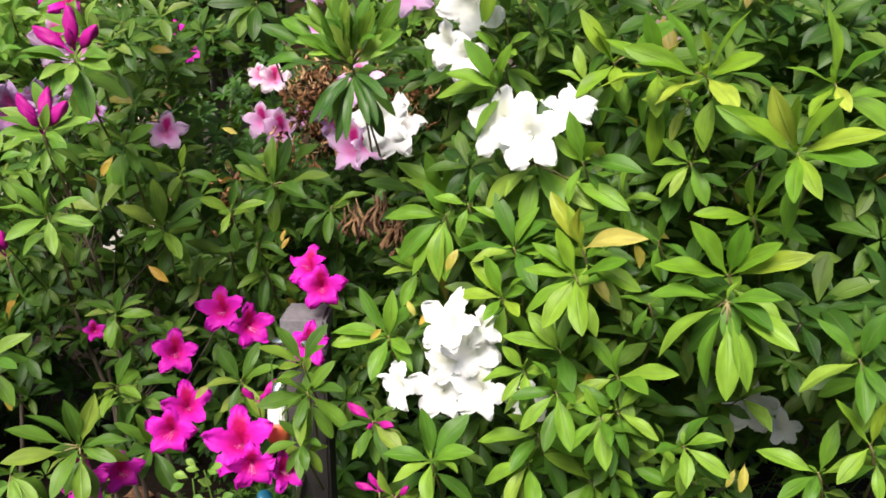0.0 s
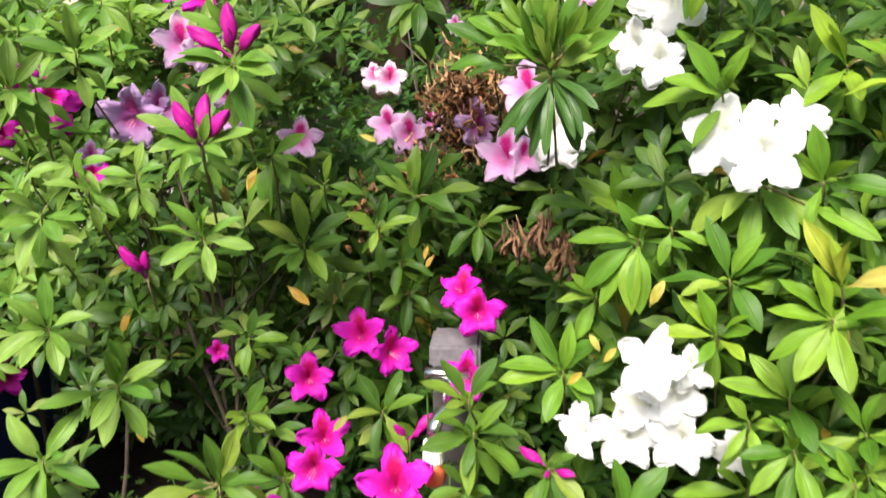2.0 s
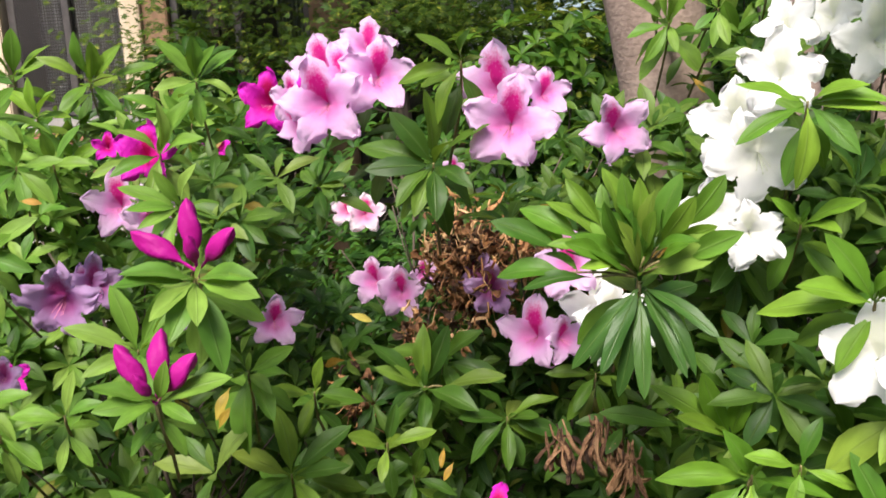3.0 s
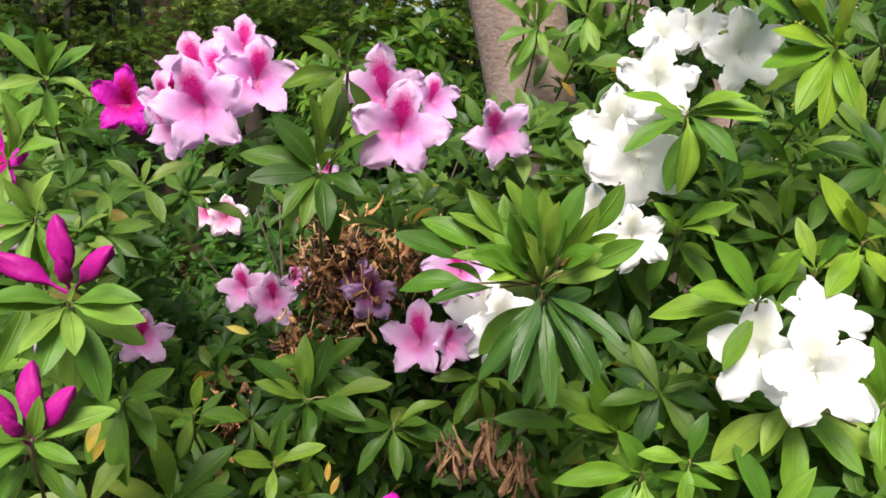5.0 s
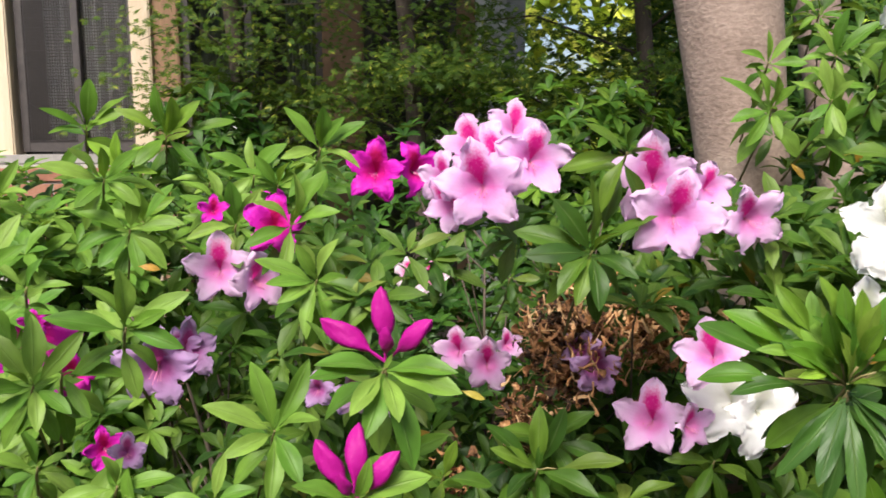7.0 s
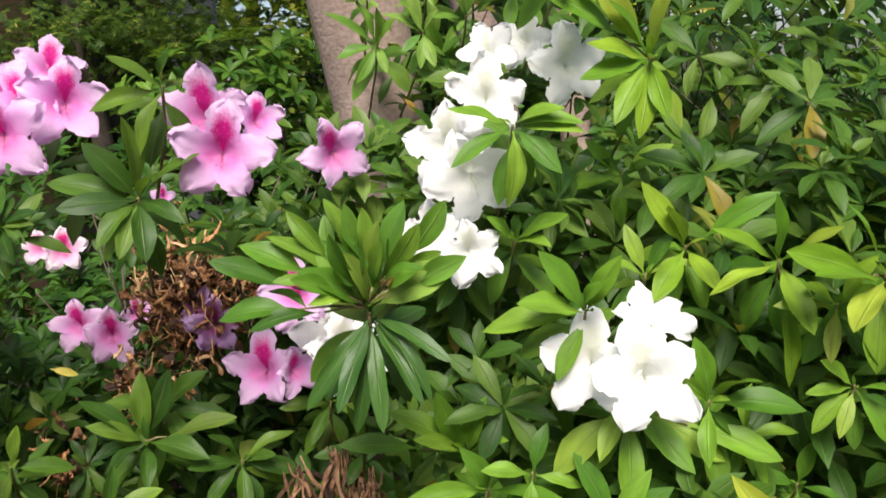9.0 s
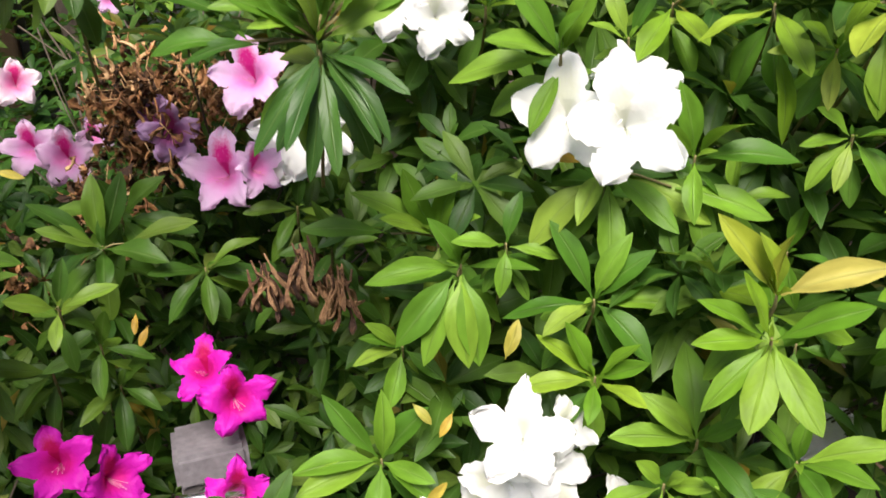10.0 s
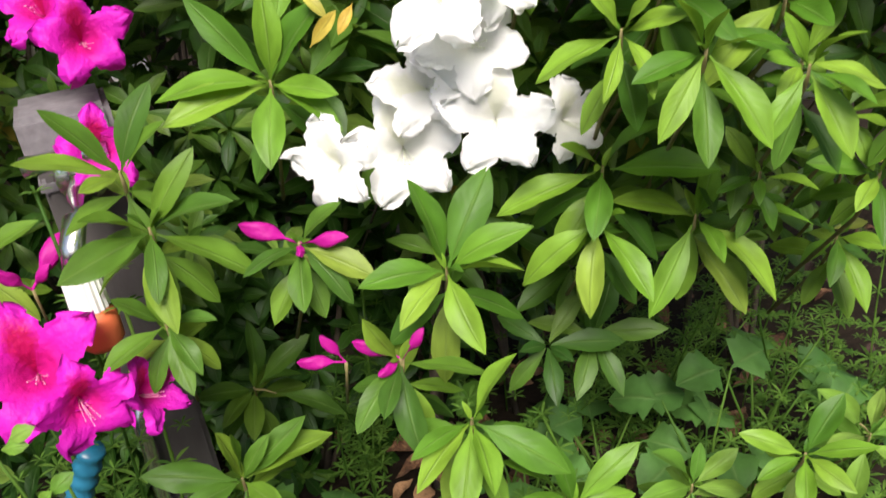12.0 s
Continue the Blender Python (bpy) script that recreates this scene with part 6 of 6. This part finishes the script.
timber("post", -3.05, -2.92, 0.0, 3.18, TIMBER)
part("beam", box_bm(-3.2, 0.19, HY - 0.03, HY + 0.11, 2.55, 2.75, 0.006), BROWN_TIMBER, house)
part("wall", box_bm(-3.2, 0.19, HY + 0.12, HY + 0.22, -0.05, 1.14), PLASTER, house, "dark lower wall")
part("roof", box_bm(-3.6, 0.9, HY - 0.22, HY + 3.2, 3.20, 3.33, 0.01), PLASTER, house, "dark eaves")
part("back_wall", box_bm(-3.2, 0.19, HY + 2.4, HY + 2.5, -0.05, 3.18), PLASTER, house)
part("side_wall", box_bm(-3.3, -3.2, HY, HY + 2.5, -0.05, 3.18), PLASTER, house)
part("floor", box_bm(-3.2, 0.19, HY + 0.22, HY + 2.4, 1.0, 1.06), BROWN_TIMBER, house)
part("sill", box_bm(-3.1, -1.36, HY - 0.06, HY + 0.12, 1.15, 1.19, 0.004), SILL, house, "pale stone sill")


def sash(x0, x1, z0, z1, y, mesh=False):
    w = 0.032
    f = part("window", box_bm(x0, x0 + w, y, y + 0.03, z0, z1, 0.002), DARK_METAL, house)
    part("frame", box_bm(x1 - w, x1, y, y + 0.03, z0, z1, 0.002), DARK_METAL, f)
    part("frame", box_bm(x0, x1, y + 0.002, y + 0.028, z0, z0 + 0.05, 0.002), DARK_METAL, f)
    part("frame", box_bm(x0, x1, y + 0.002, y + 0.028, z1 - 0.05, z1, 0.002), DARK_METAL, f)
    g = part("pane", box_bm(x0 + w, x1 - w, y + 0.012, y + 0.016, z0 + 0.05, z1 - 0.05), GLASS, f)
    g.visible_shadow = not mesh
    if mesh:
        bm = bmesh.new()
        n = int((x1 - x0) / 0.014)
        for i in range(n):
            x = x0 + w + (x1 - x0 - 2 * w) * i / n
            b = box_bm(x, x + 0.003, y - 0.004, y - 0.001, 1.25, z1 - 0.05)
            me = bpy.data.meshes.new("tmp")
            b.to_mesh(me)
            b.free()
            bm.from_mesh(me)
            bpy.data.meshes.remove(me)
        for i in range(int((z1 - 1.30) / 0.014)):
            z = 1.25 + i * 0.014
            b = box_bm(x0 + w, x1 - w, y - 0.004, y - 0.001, z, z + 0.003)
            me = bpy.data.meshes.new("tmp")
            b.to_mesh(me)
            b.free()
            bm.from_mesh(me)
            bpy.data.meshes.remove(me)
        part("screen", bm, DARK_METAL, f, "dark insect screen")
    return f


sash(-2.07, -1.80, 1.20, 2.5, HY + 0.03, True)
sash(-1.83, -1.57, 1.20, 2.5, HY + 0.07, True)
sash(-2.58, -2.22, 1.20, 2.5, HY + 0.03)
sash(-2.92, -2.56, 1.20, 2.5, HY + 0.07)
sash(-1.36, -1.05, 0.7, 2.5, HY + 0.05)
sash(-1.07, -0.74, 0.7, 2.5, HY + 0.09)
sash(-0.55, -0.33, 0.7, 2.5, HY + 0.05)
sash(-0.35, -0.13, 0.7, 2.5, HY + 0.09)
for x0, x1 in ((-2.05, -1.62), (-2.9, -2.3), (-1.33, -1.20), (-0.93, -0.78)):
    bm = bmesh.new()
    n = 40
    for i in range(n + 1):
        x = x0 + (x1 - x0) * i / n
        for z in (1.10, 2.5):
            bm.verts.new((x, HY + 0.30 + 0.018 * math.sin(i * 1.3), z))
    bm.verts.ensure_lookup_table()
    for i in range(n):
        bm.faces.new((bm.verts[2 * i], bm.verts[2 * i + 2], bm.verts[2 * i + 3], bm.verts[2 * i + 1]))
    bmesh.ops.solidify(bm, geom=bm.faces[:], thickness=0.003)
    part("curtain", bm, CURTAIN, house, "grey curtain behind the glass")
# downpipe
v, q = tube_arrays([(-1.10, HY - 0.10, 0.0), (-1.10, HY - 0.10, 1.40)], [0.022, 0.022], 12)
mesh_part("pipe", mesh_from("pipe", v, q, PALE_POST), house, label="short white pipe")
# brick base under the windows
base_wall = part("brick_base", box_bm(-3.1, -1.60, HY - 0.10, HY + 0.118, -0.05, 1.148), MORTAR, house, "low brick wall under the sill")
bm = box_bm(-0.10, 0.10, -0.012, 0.0, 0.0, 0.058, 0.003)
BRICK_ME = bpy.data.meshes.new("brick")
bm.to_mesh(BRICK_ME)
bm.free()
BRICK_ME.materials.append(BRICK)
for row in range(5):
    for k in range(7):
        ob = new("brick", BRICK_ME)
        ob.parent = base_wall
        ob.location = (-2.95 + k * 0.21 + (0.105 if row % 2 else 0), HY - 0.10, 0.80 + row * 0.069)

# garden wall and neighbouring green beyond the house
far = thing("backdrop", "garden trees beyond the house, sunlight put into their leaf colour", "trees", kind="structure")
spots = []
far_rng = random.Random(4)
for _ in range(9000):
    p = (far_rng.uniform(-0.5, 6.5), 8.0 + far_rng.random() * 1.6, far_rng.random() ** 0.8 * 6.0)
    spots.append((p, (far_rng.uniform(-1, 1), far_rng.uniform(-1, 0), far_rng.uniform(-1, 0.5)), (0, -0.4, 1), far_rng.uniform(0.18, 0.32), 1.4))
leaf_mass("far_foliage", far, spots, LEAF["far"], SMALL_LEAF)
v, q = join_arrays([tube_arrays([(x, 9.0, -0.05), (x + 0.1, 9.0, 2.5), (x - 0.1, 9.0, 4.0)], [0.10, 0.08, 0.03], 8) for x in (0.4, 2.2, 4.0, 5.8)])
mesh_part("far_trunks", mesh_from("far_trunks", v, q, BARK), far, kind="stuff")


# ---- garden tap ----
def turned(cx, cy, angle):
    return Matrix.Translation((cx, cy, 0)) @ Matrix.Rotation(radians(angle), 4, "Z")


tap = thing("garden_tap", "weathered grey post with a chrome garden tap and hose joint", "tap")
tap.matrix_basis = turned(-0.211, 1.199, -2)
part("post", box_bm(-0.031, 0.031, -0.031, 0.031, -0.05, 0.700, 0.004), POST, tap)
part("cap", box_bm(-0.035, 0.035, -0.036, 0.036, 0.684, 0.719, 0.005), CAP, tap, "worn grey wooden cap")
part("collar", box_bm(-0.033, 0.033, -0.033, 0.033, 0.655, 0.668, 0.003), CAP, tap)
v, q = join_arrays([tube_arrays([(0, -0.030, 0.664), (0, -0.060, 0.666), (-0.004, -0.090, 0.668), (-0.012, -0.118, 0.662), (-0.018, -0.134, 0.650), (-0.020, -0.137, 0.634)], [0.009, 0.0105, 0.010, 0.0085, 0.0085, 0.0095], 14), tube_arrays([(0, -0.030, 0.664), (0, -0.036, 0.664)], [0.022, 0.020], 16)])
spout = mesh_part("spout", mesh_from("spout", v, q, CHROME), tap, label="chrome tap body")
v, q = join_arrays([tube_arrays([(0, -0.070, 0.672), (0, -0.070, 0.690)], [0.008, 0.008], 10), tube_arrays([(-0.036, -0.066, 0.692), (-0.020, -0.068, 0.693), (0.024, -0.072, 0.692)], [0.0085, 0.007, 0.0085], 10)])
mesh_part("handle", mesh_from("handle", v, q, CHROME), spout, label="chrome cross handle")
bm = bmesh.new()
bmesh.ops.create_cone(bm, cap_ends=True, segments=36, radius1=0.0140, radius2=0.0130, depth=0.027, matrix=Matrix.Translation((-0.020, -0.137, 0.617)))
for i, vtx in enumerate(bm.verts):
    if (i // 2) % 2:
        vtx.co.x = -0.020 + (vtx.co.x + 0.020) * 0.93
        vtx.co.y = -0.137 + (vtx.co.y + 0.137) * 0.93
part("hose_nut", bm, WHITE_PLASTIC, tap, "ribbed white plastic hose nut")
v, q = tube_arrays([(-0.020, -0.137, 0.603), (-0.020, -0.137, 0.594), (-0.020, -0.137, 0.576), (-0.020, -0.137, 0.570)], [0.013, 0.0165, 0.016, 0.011], 18)
mesh_part("hose_ring", mesh_from("hose_ring", v, q, ORANGE_PLASTIC), tap, label="orange plastic ring")
v, q = tube_arrays([(-0.012, -0.030, 0.452), (-0.016, -0.040, 0.448), (-0.021, -0.043, 0.43), (-0.025, -0.043, 0.36), (-0.028, -0.042, 0.26), (-0.029, -0.042, 0.10), (-0.029, -0.042, -0.03)], [0.006, 0.007, 0.007, 0.007, 0.007, 0.007, 0.007], 12)
mesh_part("pipe", mesh_from("pipe", v, q, CHROME), tap, label="bare shiny metal pipe")

hose = thing("garden_hose", "blue ribbed garden hose lying behind the tap", "hose")
pts = [(-0.278 - 0.42 * (i / 24) + 0.008 * math.sin(i * 0.5), 1.138 + 0.16 * (i / 24), 0.425 * (1 - i / 24) ** 1.7 + 0.012) for i in range(25)]
pts = [(p[0] + (pts[i + 1][0] - p[0]) * k / 8, p[1] + (pts[i + 1][1] - p[1]) * k / 8, p[2] + (pts[i + 1][2] - p[2]) * k / 8) for i, p in enumerate(pts[:-1]) for k in range(8)]
v, q = tube_arrays(pts, [0.0115 + 0.0014 * math.sin(i * 1.57) for i in range(len(pts))], 12)
mesh_part("hose", mesh_from("hose", v, q, HOSE), hose)

# ---- blue container ----
tub = thing("storage_bin", "dark blue plastic bin half hidden by the bush", "bin")
bm = box_bm(-1.73, -1.15, 1.40, 1.85, 0.0, 0.60, 0.03)
for vtx in bm.verts:
    k = 1 - 0.10 * (0.60 - vtx.co.z) / 0.60
    vtx.co.x = -1.44 + (vtx.co.x + 1.44) * k
    vtx.co.y = 1.62 + (vtx.co.y - 1.62) * k
part("body", bm, BIN, tub)
part("rim", box_bm(-1.755, -1.125, 1.375, 1.875, 0.585, 0.625, 0.012), BIN, tub)


# ---- weeds on the soil ----
def cleavers(base, height, lean, seed):
    """A thin climbing stem with rings of narrow leaves."""
    r = random.Random(seed)
    ob = thing("weed", "thin climbing weed with star-shaped rings of leaves", "weed", group="weeds under the hedge")
    pts = []
    for i in range(9):
        s = i / 8
        pts.append((base[0] + lean[0] * s * s + 0.012 * math.sin(4 * s + seed), base[1] + lean[1] * s * s, -0.02 + (height + 0.02) * s))
    v, q = tube_arrays(pts, [0.0014] * 9, 4)
    mesh_part("stem", mesh_from("stem", v, q, LEAF["weed"]), ob)
    spots = []
    for i in range(2, 9):
        p = Vector(pts[i])
        L = 0.026 * (1.15 - 0.07 * i) * r.uniform(0.8, 1.2)
        for k in range(7):
            w = k * 0.9 + i
            spots.append((p, (math.cos(w), math.sin(w), r.uniform(0.05, 0.45)), (0, 0, 1), L, 0.75))
        for k in range(2):
            w = r.uniform(0, 6.28)
            e = p + Vector((math.cos(w), math.sin(w), 0.5)) * 0.03
            for j in range(6):
                u = j * 1.05
                spots.append((e, (math.cos(u), math.sin(u), 0.3), (0, 0, 1), L * 0.6, 0.75))
    leaf_mass("leaves", ob, spots, LEAF["weed"], leaf_arrays(3, 2, 0.26, 0.1, 0.2, 0.0, 0.0))
    return ob


weed_rng = random.Random(77)
for k in range(46):
    x, y = weed_rng.uniform(-0.05, 0.80), weed_rng.uniform(0.92, 1.45)
    cleavers((x, y), weed_rng.uniform(0.16, 0.42), (weed_rng.uniform(-0.12, 0.12), weed_rng.uniform(-0.10, 0.04)), k)
for k in range(16):
    x, y = weed_rng.uniform(0.18, 0.62), weed_rng.uniform(0.98, 1.28)
    cleavers((x, y), weed_rng.uniform(0.18, 0.40), (weed_rng.uniform(-0.14, 0.14), weed_rng.uniform(-0.12, 0.04)), 400 + k)
for k in range(32):
    x, y = weed_rng.uniform(-0.78, -0.15), weed_rng.uniform(0.98, 1.32)
    cleavers((x, y), weed_rng.uniform(0.18, 0.44), (weed_rng.uniform(-0.10, 0.10), weed_rng.uniform(-0.08, 0.04)), 100 + k)


for k, (x, y, h) in enumerate(((-0.262, 1.10, 0.69), (-0.30, 1.06, 0.50), (-0.27, 0.985, 0.46), (-0.02, 0.93, 0.52), (-0.70, 1.14, 0.50), (-0.73, 1.16, 0.44), (-0.235, 1.075, 0.60))):
    cleavers((x, y), h, (0.01, -0.02), 300 + k)


def vetch(base, tip, seed):
    """A leaning weed with pairs of small round leaflets."""
    r = random.Random(seed)
    ob = thing("weed", "pale green weed with small rounded leaflets", "weed", group="weeds under the hedge")
    a, e = Vector(base), Vector(tip)
    pts = [a + (e - a) * (i / 10) + Vector((0.02 * math.sin(i * 0.5), 0, 0.02 * math.sin(i * 0.31))) for i in range(11)]
    v, q = tube_arrays(pts, [0.0022 - 0.00012 * i for i in range(11)], 5)
    mesh_part("stem", mesh_from("stem", v, q, LEAF["weed"]), ob)
    me = mesh_from("leaflet", *[(tv, tf) for tv, tu, tf in [leaf_arrays(5, 4, 0.62, 0.15, 0.3, 0.1, 0.1)]][0], LEAF["light"], leaf_arrays(5, 4, 0.62, 0.15, 0.3, 0.1, 0.1)[1])
    for i in range(4, 11):
        for side in (-1, 1):
            for k in range(2):
                d = Vector((side * r.uniform(0.4, 1), r.uniform(-0.8, 0.1), r.uniform(-0.2, 0.7)))
                L = r.uniform(0.013, 0.022)
                ob2 = new("leaflet", me)
                ob2.parent = ob
                ob2.matrix_basis = Matrix.Translation(pts[i] + d.normalized() * 0.006 * (k + 1)) @ frame_along(d, (0, -0.7, 0.8)).to_4x4() @ Matrix.Diagonal((L, L, L, 1))
    return ob


vetch((-0.22, 1.00, 0.0), (-0.285, 0.932, 0.600), 1)
vetch((-0.30, 0.98, 0.0), (-0.305, 0.945, 0.580), 2)
vetch((-0.25, 0.95, 0.0), (-0.275, 0.930, 0.500), 3)


def broad_weed(base, height, size, seed, label="broad-leaved dark green weed on the soil"):
    r = random.Random(seed)
    ob = thing("weed", label, "weed", group="weeds under the hedge")
    for k in range(6):
        w = k * 1.05 + r.uniform(-0.3, 0.3)
        h = height * r.uniform(0.6, 1.0)
        e = Vector((base[0] + math.cos(w) * size * 0.8, base[1] + math.sin(w) * size * 0.8, h))
        v, q = tube_arrays([(base[0], base[1], -0.02), (base[0] + math.cos(w) * size * 0.3, base[1] + math.sin(w) * size * 0.3, h * 0.7), e], [0.0022, 0.0018, 0.0012], 5)
        mesh_part("stalk", mesh_from("stalk", v, q, LEAF["weed"]), ob)
        tv, tu, tf = leaf_arrays(9, 4, 1.0, 0.25, 0.12, 0.1, 0.12)
        # angular outline: broad shoulders, then straight to the point
        for v in tv:
            s = max(0.0, min(1.0, v[0]))
            v[1] *= (1.35 if 0.12 < s < 0.35 else 1.0 - 0.25 * s) * (1 + 0.08 * math.sin(26 * s))
        me = mesh_from("leaf", tv * size, tf, LEAF["broad"], tu)
        lf = mesh_part("leaf", me, ob)
        lf.matrix_basis = Matrix.Translation(e) @ frame_along((math.cos(w), math.sin(w) - 0.2, 0.1), (0, -0.5, 1)).to_4x4()
    return ob


broad_weed((0.25, 1.13), 0.25, 0.060, 1, "weed with broad blue-green angular leaves")
broad_weed((0.33, 1.04), 0.29, 0.062, 2, "weed with broad blue-green angular leaves")
broad_weed((0.42, 1.05), 0.30, 0.06, 3)
broad_weed((0.52, 0.98), 0.30, 0.05, 4)
broad_weed((-0.74, 1.12), 0.36, 0.032, 5)
broad_weed((0.12, 1.10), 0.28, 0.05, 6)
broad_weed((-0.10, 1.12), 0.34, 0.055, 7)
broad_weed((-0.35, 1.10), 0.32, 0.05, 8)
broad_weed((-0.60, 1.16), 0.30, 0.045, 9)
broad_weed((-0.50, 1.05), 0.26, 0.045, 10)
broad_weed((-0.82, 1.22), 0.34, 0.045, 11)

# low ground cover and fallen leaves
cover = thing("ground_cover", "low mixed weeds covering the soil", "weeds", kind="stuff")
spots, fallen = [], []
for _ in range(350):
    x, y = weed_rng.uniform(-1.3, 1.2), weed_rng.uniform(0.72, 1.8)
    h = weed_rng.uniform(0.02, 0.10)
    w0 = weed_rng.uniform(0, 6.28)
    for k in range(5):
        w = w0 + k * 1.26
        spots.append(((x, y, h), (math.cos(w), math.sin(w), weed_rng.uniform(0, 0.6)), (0, 0, 1), weed_rng.uniform(0.010, 0.026), weed_rng.uniform(0.9, 1.6)))
for _ in range(420):
    x, y = weed_rng.uniform(-1.3, 1.2), weed_rng.uniform(0.6, 1.8)
    w = weed_rng.uniform(0, 6.28)
    fallen.append(((x, y, weed_rng.uniform(0.03, 0.07)), (math.cos(w), math.sin(w), weed_rng.uniform(-0.2, 0.3)), (weed_rng.uniform(-0.5, 0.5), -0.2, 1), weed_rng.uniform(0.04, 0.07), 1.2))
leaf_mass("leaves", cover, spots, LEAF["weed"], leaf_arrays(3, 2, 0.4, 0.1, 0.2, 0.0, 0.0))
litter = thing("leaf_litter", "brown fallen leaves on the soil", "leaves", kind="stuff")
leaf_mass("leaves", litter, fallen, WITHERED, leaf_arrays(6, 3, 0.42, 0.3, 0.5, 0.8, 0.3))

# set each bush on its base
for b, base in ((white_bush, (0.3, 1.25, 0)), (pink_bush, (-0.18, 1.62, 0)), (mag_bush, (-0.6, 1.38, 0)), (back_bush, (-1.15, 1.75, 0))):
    b.location = base
    for c in b.children:
        c.matrix_basis = Matrix.Translation((-base[0], -base[1], 0)) @ c.matrix_basis
